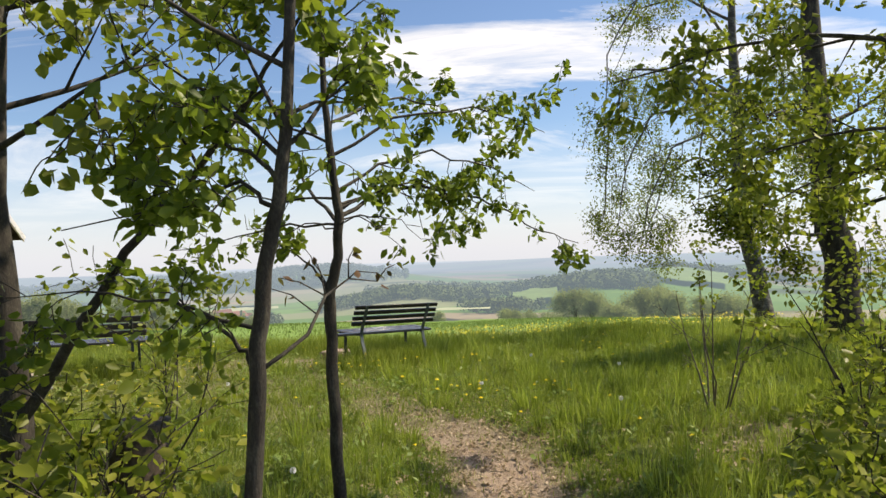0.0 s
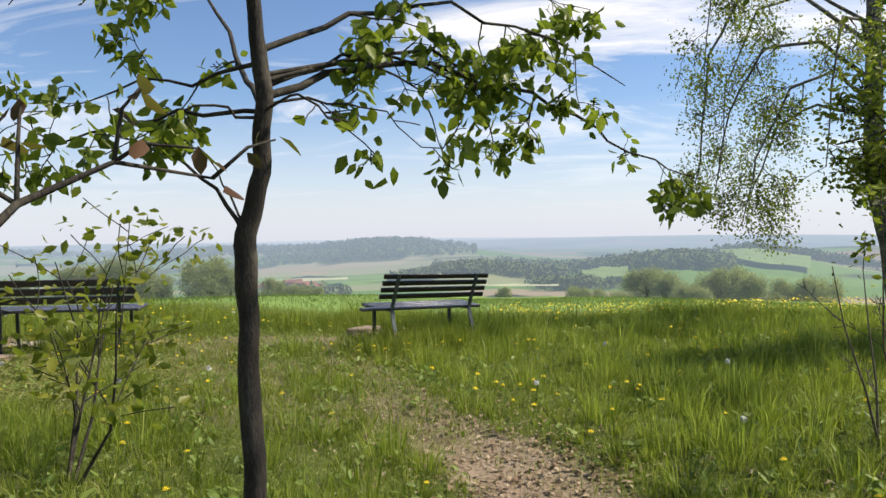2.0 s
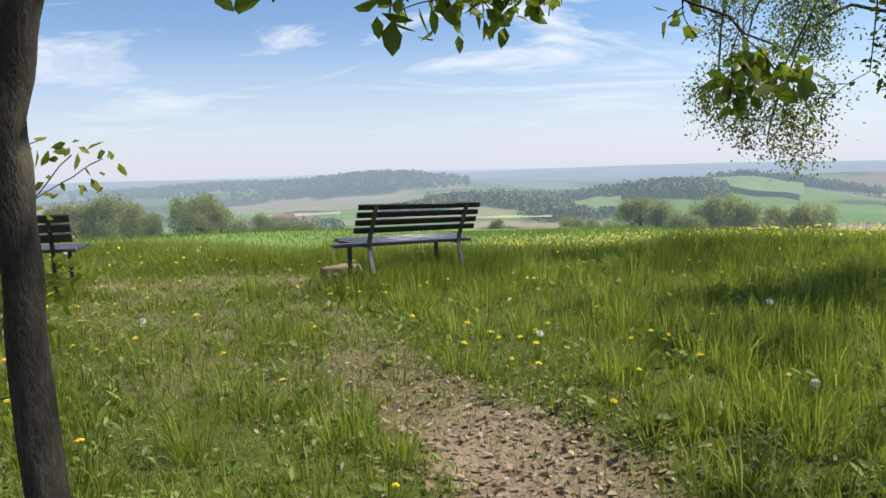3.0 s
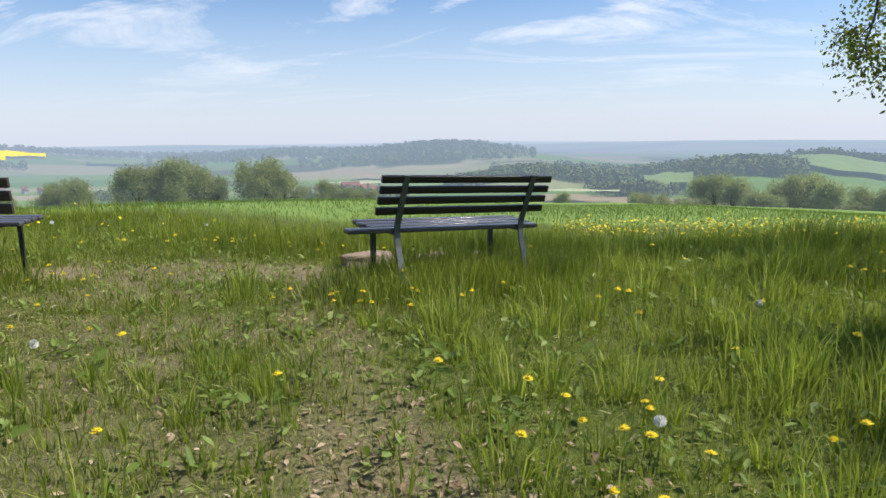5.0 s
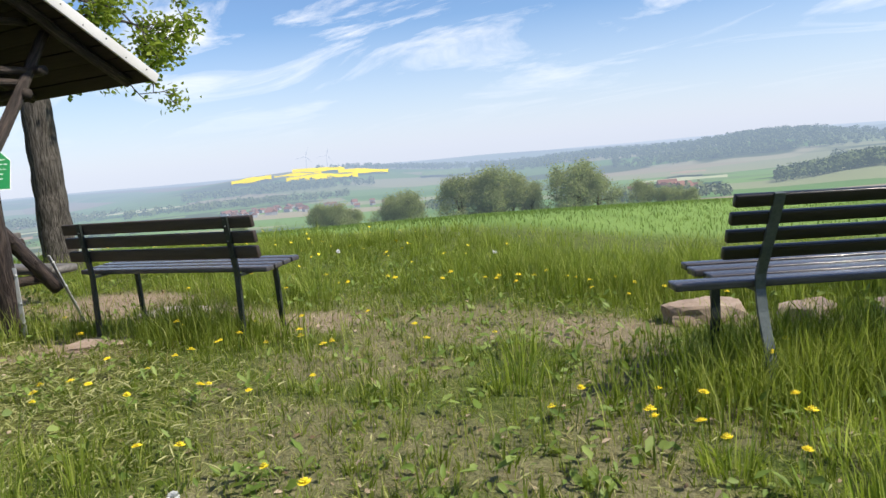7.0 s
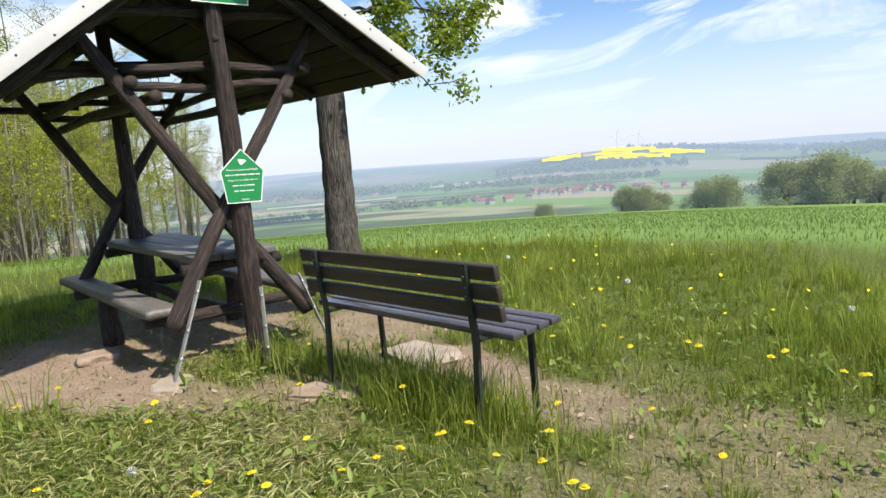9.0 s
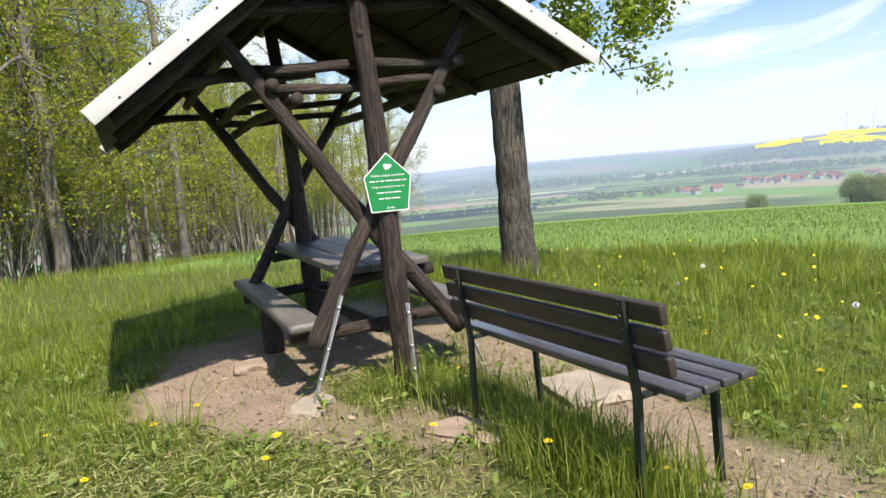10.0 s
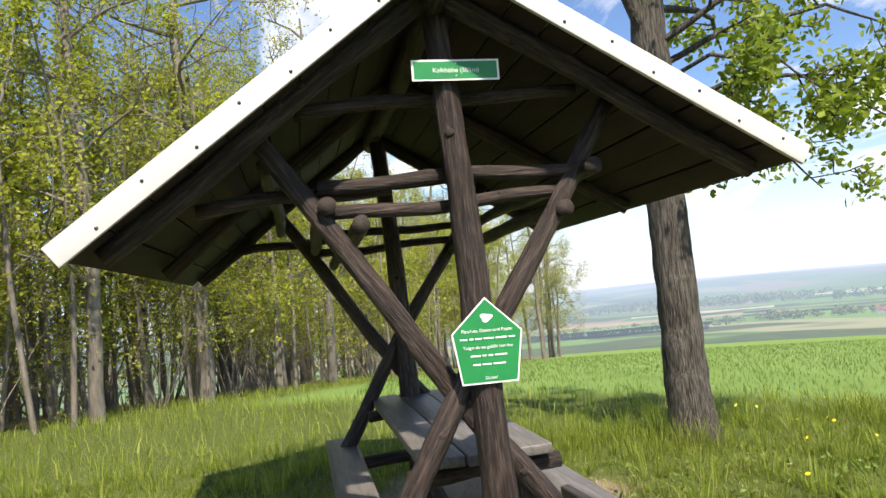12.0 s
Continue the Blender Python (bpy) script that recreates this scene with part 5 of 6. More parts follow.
# trees along the far edge of the field
HEDGE = []
for k in range(3):
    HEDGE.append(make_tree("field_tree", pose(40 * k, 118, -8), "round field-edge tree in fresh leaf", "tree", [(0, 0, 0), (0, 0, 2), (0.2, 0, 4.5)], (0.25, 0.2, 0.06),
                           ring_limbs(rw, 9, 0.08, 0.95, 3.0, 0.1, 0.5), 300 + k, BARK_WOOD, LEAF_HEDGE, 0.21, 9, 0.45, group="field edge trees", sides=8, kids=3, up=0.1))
first = set()
for i, (yaw, s, d) in enumerate(((43.6, 0.85, 118), (42.4, 0.9, 117), (41, 0.7, 118), (37.6, 0.9, 119), (36.3, 1.05, 117), (32.2, 1.3, 118), (30.9, 1.25, 120), (29.7, 1.5, 118), (28.3, 1.2, 119), (26.8, 0.95, 118), (23.2, 1.45, 117), (21.8, 1.1, 118), (18.5, 0.8, 118), (16.6, 0.65, 117), (15.2, 0.55, 118), (0.2, 0.5, 114), (49.5, 0.6, 120), (-5.6, 1.11, 150), (-7.4, 0.97, 162), (-9.0, 1.02, 150), (-10.8, 1.76, 165), (-12.2, 1.57, 158), (-13.6, 1.29, 150), (-14.6, 1.11, 146), (-15.9, 1.66, 168), (-17.2, 1.85, 172), (-18.6, 1.57, 160), (-20.5, 1.39, 165), (-22.5, 1.57, 165))):
    x, y = -1 + ang(yaw)[0] * d, 4 + ang(yaw)[1] * d
    m = pose(x, y, ground_at(x, y) - 1.5 if d < 125 else float(far_height(x, y)) - 1.0, 0, 0, 47 * i)
    k = i % 3
    if k in first:
        ob = copy_thing(HEDGE[k], m)
    else:
        ob = HEDGE[k]
        ob.matrix_world = m
        first.add(k)
    ob.scale = (s, s, s)


# ---------------------------------------------------------------- stump and stones
def make_stump(x, y):
    rnd = random.Random(3)
    g = Geo()
    pts = [(0, 0, -0.05), (0.01, 0, 0.1), (0.03, 0.01, 0.3), (0.04, 0.02, 0.55), (0.05, 0.02, 0.72)]
    g.tube(pts, (0.27, 0.21, 0.17, 0.16, 0.15), 20, 0.3, True, 0, 1, 5.0)
    for k in range(5):
        a = 1.25 * k + rnd.uniform(-0.3, 0.3)
        g.tube([(0.12 * math.cos(a), 0.12 * math.sin(a), 0.14), (0.30 * math.cos(a), 0.30 * math.sin(a), 0.03), (0.42 * math.cos(a), 0.42 * math.sin(a), -0.05)], (0.07, 0.05, 0.02), 8, 0.2)
    ob = new("tree_stump", g.mesh("tree_stump", [STUMP_WOOD, LOG_END]))
    ob.matrix_world = pose(x, y, ground_at(x, y))
    tagged(ob, "dark rotten tree stump with spreading roots", "stump")


make_stump(-1.78, 4.05)


# stones
def make_stone(x, y, size, seed, mat, label, name="stone", sink=0.3):
    bm = bmesh.new()
    bmesh.ops.create_icosphere(bm, subdivisions=3, radius=1)
    for v in bm.verts:
        q = Vector((max(-0.75, min(0.75, v.co.x)), max(-0.75, min(0.75, v.co.y)), max(-0.6, min(0.6, v.co.z))))
        v.co = Vector((q.x * size[0], q.y * size[1], q.z * size[2])) * (1 + 0.22 * noise.noise(v.co * 1.6 + Vector((seed, 0, 0))) + 0.06 * noise.noise(v.co * 6))
    me = bpy.data.meshes.new(name)
    bm.to_mesh(me)
    bm.free()
    me.materials.append(mat)
    ob = new(name, me)
    ob.matrix_world = pose(x, y, ground_at(x, y) + size[2] * (0.6 - sink), 0, 0, seed * 37)
    tagged(ob, label, "stone")


make_stone(-1.75, 11.35, (0.30, 0.16, 0.13), 1, STONE, "reddish sandstone block in front of the bench")
make_stone(-1.20, 11.60, (0.24, 0.16, 0.15), 2, STONE, "reddish sandstone block in front of the bench", sink=0.75)
make_stone(-0.75, 11.80, (0.18, 0.14, 0.15), 3, STONE, "reddish sandstone block in front of the bench", sink=0.85)
make_stone(-6.30, 8.86, (0.20, 0.14, 0.055), 4, CONCRETE, "pale concrete footing under the shelter brace", "footing")
make_stone(-5.75, 10.42, (0.36, 0.26, 0.05), 5, CONCRETE, "flat pale stone slab in front of the bench", "slab")
make_stone(-5.45, 9.60, (0.30, 0.17, 0.035), 6, STONE, "flat weathered stone slab behind the bench", "slab")
make_stone(-7.55, 8.55, (0.2, 0.16, 0.08), 7, STONE, "flat weathered stone slab behind the bench", "slab")


# ---------------------------------------------------------------- grass and small plants
def blades(name, x, y, tall, wide, mat, label, seed, lean=0.5, toward=None):
    """Bent grass blades standing at the given places, as one sheet of stuff."""
    rs = np.random.default_rng(seed)
    n = len(x)
    z = height(x, y) - 0.01
    a = rs.uniform(0, 2 * np.pi, n) if toward is None else toward
    b = rs.uniform(0, 2 * np.pi, n)
    h = tall
    out = h * lean * rs.uniform(0.1, 1.0, n)
    dx, dy = np.cos(a) * out, np.sin(a) * out
    wx, wy = np.cos(b) * wide / 2, np.sin(b) * wide / 2
    up = np.sqrt(np.maximum(h ** 2 - out ** 2, (0.3 * h) ** 2))
    base = np.stack([x, y, z], 1)
    w = np.stack([wx, wy, np.zeros(n)], 1)
    mid = base + np.stack([dx * 0.3, dy * 0.3, up * 0.6], 1)
    tip = base + np.stack([dx, dy, up], 1)
    v = np.stack([base - w, base + w, mid + w * 0.75, mid - w * 0.75, tip], 1).reshape(-1, 3)
    k = np.arange(n)[:, None] * 5
    loops = np.concatenate([k, k + 1, k + 2, k + 3, k + 3, k + 2, k + 4], 1).ravel()
    starts = (np.arange(n)[:, None] * 7 + np.array([[0, 4]])).ravel()
    tagged(new(name, soup(name, v, loops, starts, mat)), label, "grass", kind="stuff")


SHADE_TUFTS = ((-0.85, 10.5, 1.1, 0.45, 1.0), (-5.0, 9.9, 0.8, 0.3, 0.38), (-6.3, 9.6, 0.5, 0.4, 0.28), (-2.0, 12.3, 1.2, 0.6, 1.1), (-0.2, 12.4, 1.5, 0.7, 1.0), (2.8, 13.2, 1.6, 0.8, 1.2), (-3.6, 12.9, 1.4, 0.7, 0.9), (-3.3, 6.6, 1.3, 0.9, 0.8), (1.6, 8.4, 1.6, 1.2, 0.7), (1.4, 6.4, 1.0, 0.8, 0.7), (-0.7, 5.4, 0.7, 0.8, 0.7), (-2.0, 13.4, 1.0, 0.6, 1.2), (-9.9, 11.6, 0.9, 0.6, 0.9), (-3.0, 12.2, 0.4, 0.3, 1.0))


def lush(x, y):
    """How tall the grass grows, 0 to 1."""
    t = 0.17 + 0.26 * wave(x, y, 1.1, 3) + 0.22 * wave(x, y, 2.9, 7) + 0.10 * wave(x, y, 7.0, 1)
    for cx, cy, rx, ry, s in SHADE_TUFTS:
        t = np.maximum(t, s * np.exp(-((x - cx) / rx) ** 2 - ((y - cy) / ry) ** 2) * (0.75 + 0.25 * wave(x, y, 5, 1)))
    t = np.maximum(t, 0.36 * ramp01(np.hypot(x + 1, y - 2), 11.0, 13.0) * (0.7 + 0.4 * wave(x, y, 1.9, 2)))
    t = np.maximum(t, 0.5 * ramp01(x, 0.6, 2.0) * (0.65 + 0.6 * wave(x, y, 2.3, 8)))
    t = t * (1 - 0.6 * (1 - ramp01(np.hypot((x + 5.2) / 2.4, (y - 8.9) / 1.2), 0.5, 1.1)))
    return np.clip(t, 0.05, 1.1)


def scatter(n, x0, x1, y0, y1, seed):
    rs = np.random.default_rng(seed)
    return rs.uniform(x0, x1, n), rs.uniform(y0, y1, n), rs


def tufted(count, per, seed):
    """Clumps whose blades lean out from the middle, broader than the turf between."""
    x, y, rs = scatter(count, -11, 7, 1.0, 15.0, seed)
    bare = bare_mask(x, y)
    keep = (rs.uniform(0, 1, count) > bare * 1.1) & (field_mask(x, y) < 0.3)
    cx, cy, size = x[keep], y[keep], rs.uniform(0.5, 1.4, keep.sum()) ** 1.5
    n = len(cx) * per
    a = rs.uniform(0, 2 * np.pi, n)
    rad = np.repeat(size, per) * 0.035 * np.sqrt(rs.uniform(0, 1, n))
    x, y = np.repeat(cx, per) + rad * np.cos(a), np.repeat(cy, per) + rad * np.sin(a)
    t = np.repeat(lush(cx, cy) * (1 - 0.6 * bare[keep]), per)
    tall = (0.06 + 0.24 * t) * np.repeat(size, per) * rs.uniform(0.6, 1.2, n)
    blades("grass_tufts", x, y, tall, rs.uniform(0.004, 0.010, n), GRASS, "small clumps of broad-bladed meadow grass", seed + 1, 0.8, a)


def tussocks(count, per, seed):
    """Large uneven tussocks of long bright blades, standing out of the turf."""
    x, y, rs = scatter(count, -12, 7.5, 2.0, 16.0, seed)
    keep = (bare_mask(x, y) < 0.2) & (field_mask(x, y) < 0.4) & (rs.uniform(0, 1, count) < 0.25 + 0.9 * lush(x, y) + 0.3 * ramp01(x, 0.3, 1.5))
    keep &= np.hypot((x + 4.8) / 2.0, (y - 8.8) / 1.0) > 1
    cx, cy = x[keep], y[keep]
    size = np.repeat(rs.uniform(0.55, 1.3, len(cx)) ** 1.4, per)
    n = len(size)
    a = rs.uniform(0, 2 * np.pi, n)
    rad = size * 0.10 * np.sqrt(rs.uniform(0, 1, n))
    tall = size * rs.uniform(0.12, 0.34, n)
    blades("grass_tussocks", np.repeat(cx, per) + rad * np.cos(a), np.repeat(cy, per) + rad * np.sin(a), tall, rs.uniform(0.004, 0.009, n), GRASS_TALL, "uneven tussocks of long fresh grass", seed + 1, 0.75, a)


def make_grass():
    # close turf over the meadow
    x, y, rs = scatter(230000, -13, 8, -1.5, 15.5, 1)
    bare = bare_mask(x, y)
    keep = rs.uniform(0, 1, len(x)) > np.clip(bare * 0.92 - 0.06, 0, 0.93)
    keep &= field_mask(x, y) < 0.4
    keep &= rs.uniform(0, 1, len(x)) < ramp01(x, -13, -10) * ramp01(8 - x, 0, 2.5) * ramp01(y, -1.5, 2.0)
    x, y, bare = x[keep], y[keep], bare[keep]
    t = lush(x, y) * (1 - 0.7 * bare)
    blades("meadow_grass", x, y, (0.045 + 0.24 * t) * rs.uniform(0.5, 1.3, len(x)), rs.uniform(0.003, 0.008, len(x)), GRASS, "dense fresh green meadow grass", 2, 0.85)
    tufted(12500, 14, 51)
    tussocks(2300, 42, 53)
    # short dense turf where people walk
    x, y, rs = scatter(105000, -7.0, 4.0, 4.5, 12.5, 55)
    keep = rs.uniform(0, 1, len(x)) > np.clip(bare_mask(x, y) * 1.1 - 0.05, 0, 0.97)
    x, y = x[keep], y[keep]
    blades("short_turf", x, y, rs.uniform(0.02, 0.075, len(x)), rs.uniform(0.003, 0.007, len(x)), GRASS, "short trodden turf round the benches", 56, 1.1)
    # tall tufts
    x, y, rs = scatter(260000, -12, 7, 2.0, 16.5, 3)
    t = lush(x, y) * (1 - bare_mask(x, y))
    keep = (t > 0.42) & (rs.uniform(0, 1, len(x)) < (t - 0.3) * 1.3) & (field_mask(x, y) < 0.6)
    x, y, t = x[keep], y[keep], t[keep]
    blades("tall_grass", x, y, (0.14 + 0.28 * t) * rs.uniform(0.55, 1.25, len(x)), rs.uniform(0.004, 0.008, len(x)), GRASS_TALL, "tall tufts of uncut grass", 4, 0.6)
    # uncut grass round the legs of the benches and posts
    xs, ys = [], []
    rs = np.random.default_rng(44)
    for cx, cy, turn, lx, ly, n in ((-0.72, 10.40, 38, 0.95, 0.22, 4600), (-0.95, 10.75, 38, 0.75, 0.22, 2800), (-4.75, 9.95, 11, 0.55, 0.20, 2600), (-6.38, 9.45, 98, 0.35, 0.10, 220), (-5.95, 9.75, 30, 0.25, 0.2, 250), (-2.2, 12.1, 20, 0.9, 0.35, 2500), (-1.3, 12.4, 10, 0.8, 0.3, 2200), (-3.4, 12.5, 0, 0.5, 0.3, 1400), (3.2, 12.6, 0, 0.5, 0.3, 1800)):
        u, v = rs.normal(0, lx * 0.55, n), rs.normal(0, ly * 0.7, n)
        c, s = math.cos(radians(turn)), math.sin(radians(turn))
        xs.append(cx + c * u - s * v)
        ys.append(cy + s * u + c * v)
    x, y = np.concatenate(xs), np.concatenate(ys)
    blades("tuft_grass", x, y, rs.uniform(0.06, 0.36, len(x)), rs.uniform(0.004, 0.009, len(x)), GRASS, "long grass left uncut round the bench legs", 45, 0.7)
    # grass farther out and under the wood's edge
    x, y, rs = scatter(150000, -34, 26, -6, 40, 5)
    inner = (x > -11) & (x < 6.5) & (y > 1.0) & (y < 15)
    keep = ~inner & (field_mask(x, y) < 0.5) & (np.hypot(x + 3, y - 8) < 36) & (y > 1 - 0.3 * (x + 12))
    keep &= ~((np.abs(x) < 1.3) & (y < 1.2)) & (np.hypot(x, y) > 1.6)
    x, y = x[keep], y[keep]
    blades("rough_grass", x, y, rs.uniform(0.06, 0.15, len(x)) * (1 + ramp01(-x, 8, 12)), rs.uniform(0.007, 0.015, len(x)), GRASS_TALL, "rough grass at the edge of the wood and field", 6, 0.7)
    # the crop
    x, y, rs = scatter(190000, -55, 30, 8, 60, 7)
    far = np.hypot(x + 3, y - 8)
    keep = (field_mask(x, y) > rs.uniform(0.1, 0.9, len(x))) & (rs.uniform(0, 1, len(x)) < np.clip(16 / far, 0, 1) ** 1.2)
    x, y = x[keep], y[keep]
    blades("crop", x, y, rs.uniform(0.05, 0.13, len(x)), rs.uniform(0.008, 0.016, len(x)) * (1 + np.hypot(x + 3, y - 8) / 30), CROP, "young green cereal crop", 8, 0.7)
    # straw and clippings on the worn ground
    x, y, rs = scatter(90000, -9, 3.5, 2.5, 12.5, 9)
    b = bare_mask(x, y)
    keep = (rs.uniform(0, 1, len(x)) < 0.16 + 0.25 * (1 - ramp01(np.hypot((x + 4.5) / 3.5, (y - 9.2) / 1.8), 0.5, 1.2)) + 0.6 * b * (1 - b) * 2) & (b < 0.97)
    x, y = x[keep], y[keep]
    blades("dry_grass", x, y, rs.uniform(0.04, 0.13, len(x)), rs.uniform(0.002, 0.006, len(x)), STRAW, "dry straw among the grass", 10, 1.6)


make_grass()


def flat_leaves(name, x, y, size, mat, label, category, seed, lift=0.012, tilt=0.35, aspect=0.5):
    rs = np.random.default_rng(seed)
    n = len(x)
    c = np.stack([x, y, height(x, y) + lift * rs.uniform(0.2, 2.0, n)], 1)
    a = rs.uniform(0, 2 * np.pi, n)
    d = np.stack([np.cos(a), np.sin(a), rs.normal(0, tilt, n)], 1)
    w = np.stack([-np.sin(a), np.cos(a), rs.normal(0, tilt, n)], 1)
    s = (size * rs.uniform(0.5, 1.3, n))[:, None]
    nn = np.array([[0, 0, 1.0]])
    v = np.stack([c, c + d * s * 0.35 - w * s * aspect * 0.5 + nn * s * 0.1, c + d * s * 0.75 - w * s * aspect * 0.35 + nn * s * 0.06, c + d * s, c + d * s * 0.75 + w * s * aspect * 0.35 + nn * s * 0.06, c + d * s * 0.35 + w * s * aspect * 0.5 + nn * s * 0.1], 1).reshape(-1, 3)
    k = np.arange(n)[:, None] * 6
    loops = np.concatenate([k, k + 1, k + 2, k + 3, k, k + 3, k + 4, k + 5], 1).ravel()
    tagged(new(name, soup(name, v, loops, np.arange(2 * n) * 4, mat)), label, category, kind="stuff")


def make_litter():
    x, y, rs = scatter(26000, -1.5, 3.4, 1.5, 8.2, 21)
    d, along = path_distance(x, y)
    keep = (rs.uniform(0, 1, len(x)) < np.exp(-((d - 0.15) / 0.55) ** 2) * np.interp(along, (0, 3, 4, 5), (1, 1, 0.35, 0.05))) | ((np.hypot(x - 2.6, y - 5.6) < 0.9) & (rs.uniform(0, 1, len(x)) < 0.6))
    flat_leaves("leaf_litter", x[keep], y[keep], 0.040, DRY_LEAF, "brown dry leaves strewn on the path", "leaf litter", 22)
    x, y, rs = scatter(9000, -9, 0, 7, 11.5, 23)
    keep = rs.uniform(0, 1, len(x)) < 0.08 + bare_mask(x, y) * 0.5
    flat_leaves("leaf_litter", x[keep], y[keep], 0.035, DRY_LEAF, "brown dry leaves strewn on worn earth", "leaf litter", 24)
    # pale mown clippings over the turf
    x, y, rs = scatter(52000, -9.5, 4.5, 3, 13, 61)
    near = 1 - ramp01(np.hypot((x + 2.5) / 5.5, (y - 8.8) / 3.6), 0.55, 1.15)
    keep = (rs.uniform(0, 1, len(x)) < 0.10 + 0.42 * near * (0.5 + 0.5 * wave(x, y, 1.7, 9))) & (field_mask(x, y) < 0.1) & (bare_mask(x, y) < 0.7)
    flat_leaves("grass_clippings", x[keep], y[keep], 0.045, CLIPPING, "pale dry clippings strewn over the turf", "clippings", 62, 0.03, 0.4, 0.13)
    x, y, rs = scatter(42000, -8.5, -2.5, 6.6, 10.2, 63)
    keep = (rs.uniform(0, 1, len(x)) < (1 - ramp01(np.hypot((x + 5.4) / 2.9, (y - 8.3) / 1.5), 0.5, 1.1)) * (0.55 + 0.45 * wave(x, y, 2.3, 4))) & (bare_mask(x, y) < 0.45)
    flat_leaves("grass_clippings", x[keep], y[keep], 0.075, CLIPPING, "pale dry mown grass in front of the shelter", "clippings", 64, 0.03, 0.3, 0.09)
    # dock leaves
    x, y, rs = scatter(110, -2.8, 4.5, 4.0, 10.5, 27)
    keep = (bare_mask(x, y) < 0.4)
    x, y = np.repeat(x[keep], 7), np.repeat(y[keep], 7)
    flat_leaves("dock_leaves", x + rs.normal(0, 0.05, len(x)), y + rs.normal(0, 0.05, len(x)), 0.075, HERB, "broad dock leaves in the meadow", "herbs", 28, 0.05, 0.35, 0.42)
    # broad-leaved herbs in the turf
    x, y, rs = scatter(1700, -9, 5, 3, 13, 25)
    keep = (bare_mask(x, y) < 0.75) & (field_mask(x, y) < 0.1)
    x, y = x[keep], y[keep]
    x = np.repeat(x, 9) + rs.normal(0, 0.05, 9 * len(x))
    y = np.repeat(y, 9) + rs.normal(0, 0.05, 9 * len(y))
    flat_leaves("herb_leaves", x, y, 0.05, HERB, "low broad-leaved herbs in the turf", "herbs", 26, 0.05, 0.6, 0.42)


make_litter()


def flower_mesh():
    g = Geo()
    g.tube([(0, 0, 0), (0.006, 0, 0.08), (0.004, 0.003, 0.15)], (0.0022, 0.002, 0.0018), 5)
    stalk = g.mesh("stalk", HERB)
    g = Geo()
    for ring, (r, z, n, s) in enumerate(((0.019, 0.153, 13, 0.0075), (0.012, 0.159, 9, 0.0065), (0.005, 0.163, 5, 0.005))):
        for i in range(n):
            a = 2 * math.pi * i / n + ring * 0.3
            c, t = Vector((math.cos(a), math.sin(a), 0)), Vector((-math.sin(a), math.cos(a), 0))
            o = Vector((0.004, 0.003, z - 0.003))
            g.faces([o, o + c * r * 0.7 - t * s * 0.5, o + c * r * 1.1 + Vector((0, 0, 0.004)), o + c * r * 0.7 + t * s * 0.5], [(0, 1, 2, 3)])
    return stalk, g.mesh("petals", YELLOW, False)


STALK, PETALS = flower_mesh()


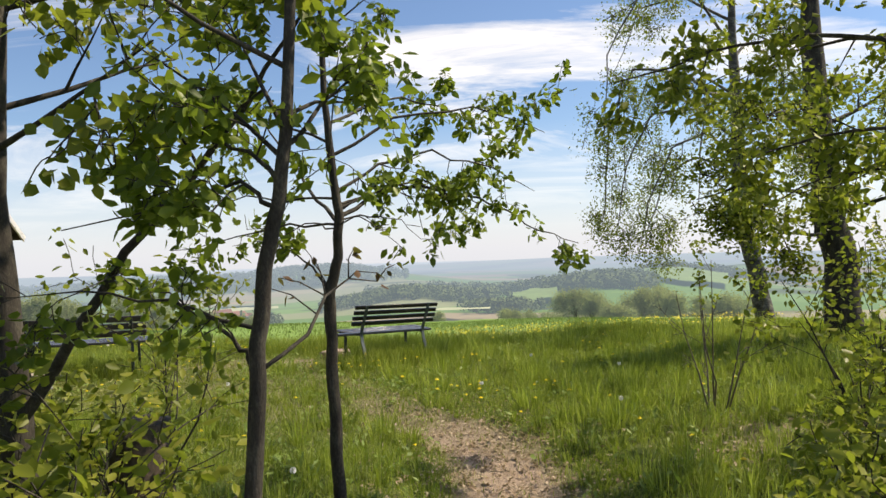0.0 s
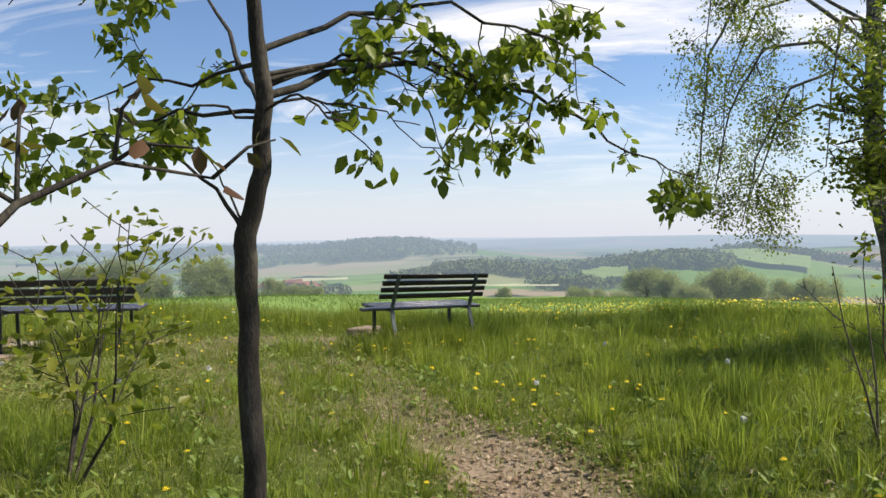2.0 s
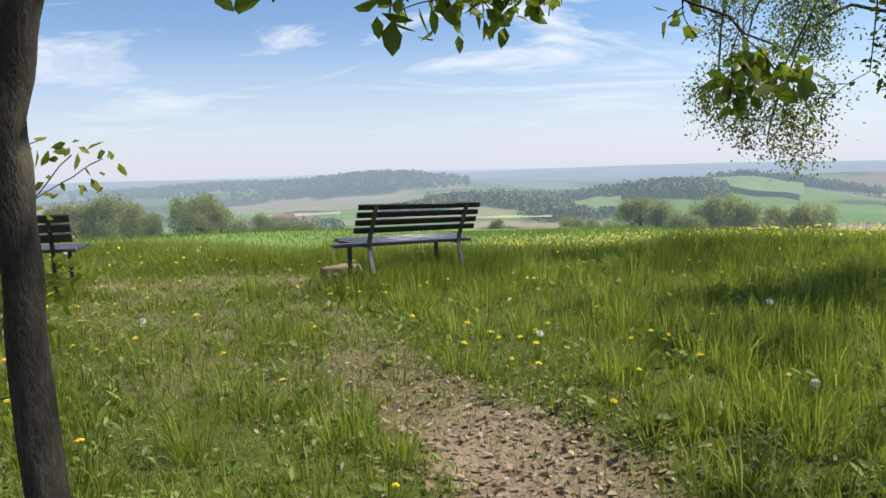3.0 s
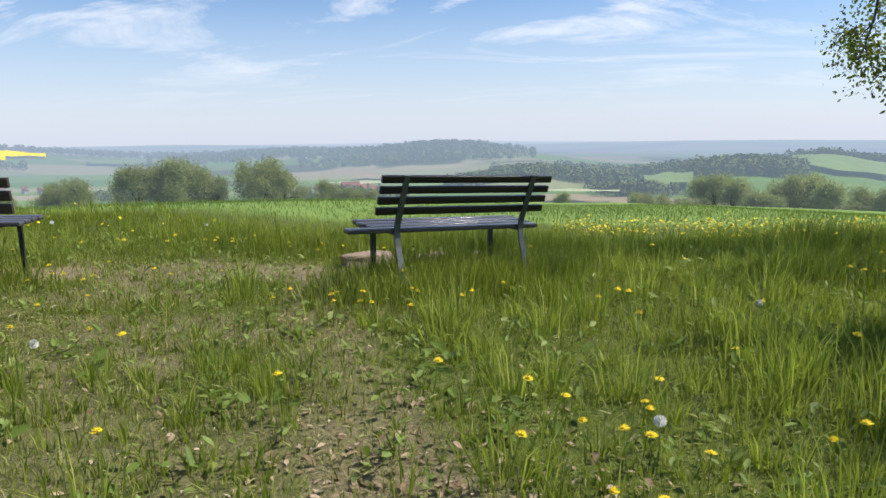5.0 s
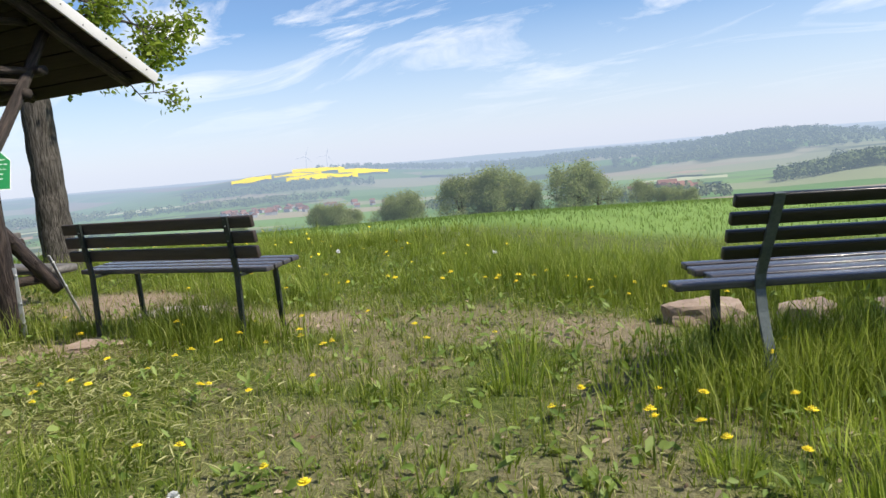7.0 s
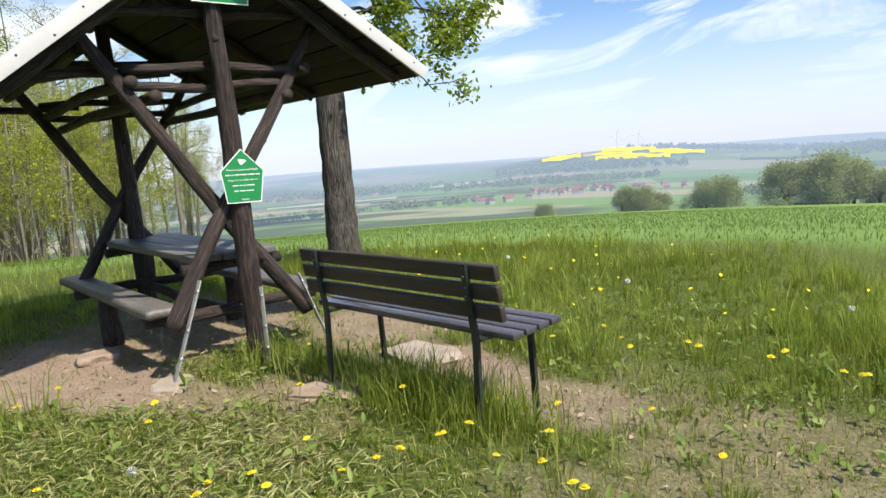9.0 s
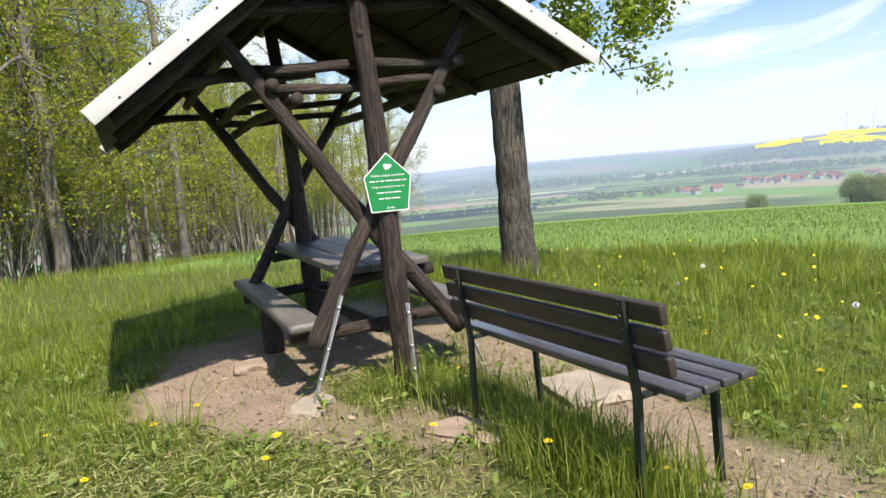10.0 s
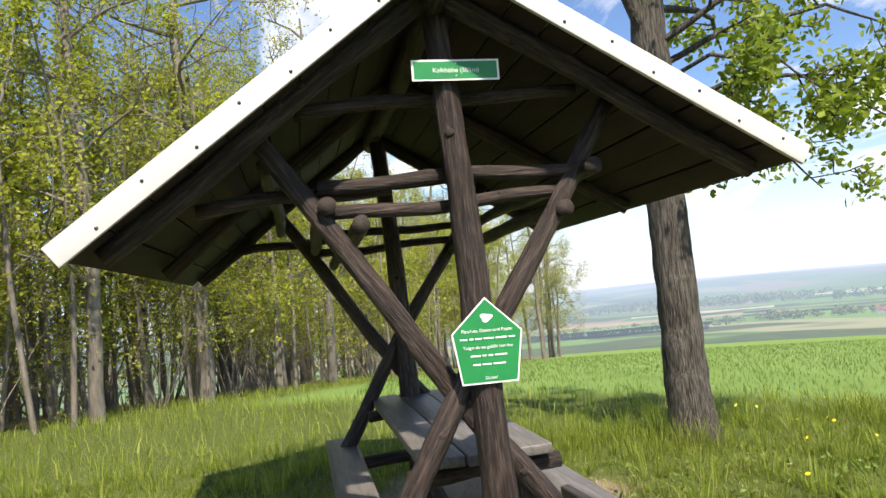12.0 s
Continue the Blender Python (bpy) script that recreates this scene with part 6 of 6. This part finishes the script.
def dandelions():
    rf = random.Random(12)
    spots = []
    while len(spots) < 150:
        x, y = rf.uniform(-6.5, 3.5), rf.uniform(4.6, 12.0)
        if bare_mask(np.array(x), np.array(y)) < 0.45:
            spots.append((x, y))
    for cx, cy, n in ((-3.9, 9.1, 12), (-2.9, 11.6, 14), (-4.1, 9.75, 8), (-1.0, 9.6, 6), (0.4, 8.0, 8)):
        spots += [(cx + rf.gauss(0, 0.4), cy + rf.gauss(0, 0.3)) for _ in range(n)]
    for x, y in spots:
        f = thing("dandelion", pose(x, y, ground_at(x, y), rf.uniform(-12, 12), rf.uniform(-12, 12), rf.uniform(0, 360)), "yellow dandelion in bloom in the grass", "flower", "meadow dandelions")
        part("stalk", STALK, HERB, f)
        part("petals", PETALS, YELLOW, f)
        s = rf.uniform(0.8, 1.25)
        f.scale = (s, s, rf.uniform(0.7, 1.4))
    # the yellow drift at the far side of the meadow
    rs = np.random.default_rng(31)
    n = 1200
    x = np.concatenate([rs.uniform(-0.2, 6.5, n), rs.uniform(-12, -4, 60)])
    y = np.concatenate([14.2 + rs.normal(0, 0.85, n) + 0.1 * x[:n], 12.8 + rs.normal(0, 0.8, 60)])
    z = height(x, y) + 0.16 + 0.18 * rs.uniform(0, 1, len(x))
    k = 7
    a = np.linspace(0, 2 * np.pi, k, endpoint=False)
    r = rs.uniform(0.010, 0.019, len(x))
    tx, ty = rs.normal(0, 0.35, len(x)), rs.normal(0, 0.35, len(x))
    ox, oy = r[:, None] * np.cos(a), r[:, None] * np.sin(a)
    v = np.stack([x[:, None] + ox, y[:, None] + oy, z[:, None] + ox * tx[:, None] + oy * ty[:, None] + 0.004 * (np.arange(k) % 2)], 2).reshape(-1, 3)
    tagged(new("dandelion_drift", soup("dandelion_drift", v, np.arange(len(v)), np.arange(len(x)) * k, YELLOW)), "drift of yellow dandelion heads in the far grass", "flowers", kind="stuff")


dandelions()


def dandelion_clocks():
    """Ripe heads: fine white spokes round a small core."""
    rf = random.Random(77)
    g = Geo()
    for i in range(70):
        z = 1 - 2 * (i + 0.5) / 70
        a = i * 2.39996
        r = math.sqrt(1 - z * z)
        d = Vector((r * math.cos(a), r * math.sin(a), z))
        s = d.orthogonal().normalized()
        c = Vector((0.004, 0.003, 0.20))
        g.faces([c + d * 0.004, c + d * 0.021 + s * 0.004, c + d * 0.023, c + d * 0.021 - s * 0.004], [(0, 1, 2, 3)])
    head = g.mesh("seed_head", FLUFF, False)
    g = Geo()
    g.tube([(0, 0, 0), (0.008, 0, 0.1), (0.004, 0.003, 0.197)], (0.0024, 0.002, 0.0018), 5)
    stalk = g.mesh("stalk", HERB)
    for x, y in ((-1.05, 4.75), (1.55, 6.55), (0.35, 7.6), (-3.0, 7.6), (2.0, 8.3), (-4.6, 8.4), (-5.9, 12.6), (-4.2, 13.0), (-8.0, 12.9), (1.1, 9.4), (-2.5, 8.1), (-7.4, 12.2)):
        f = thing("dandelion_clock", pose(x, y, ground_at(x, y), rf.uniform(-8, 8), rf.uniform(-8, 8), rf.uniform(0, 360)), "white fluffy dandelion seed head on a stalk", "flower", "dandelion clocks")
        part("stalk", stalk, HERB, f)
        part("seed_head", head, FLUFF, f)


dandelion_clocks()
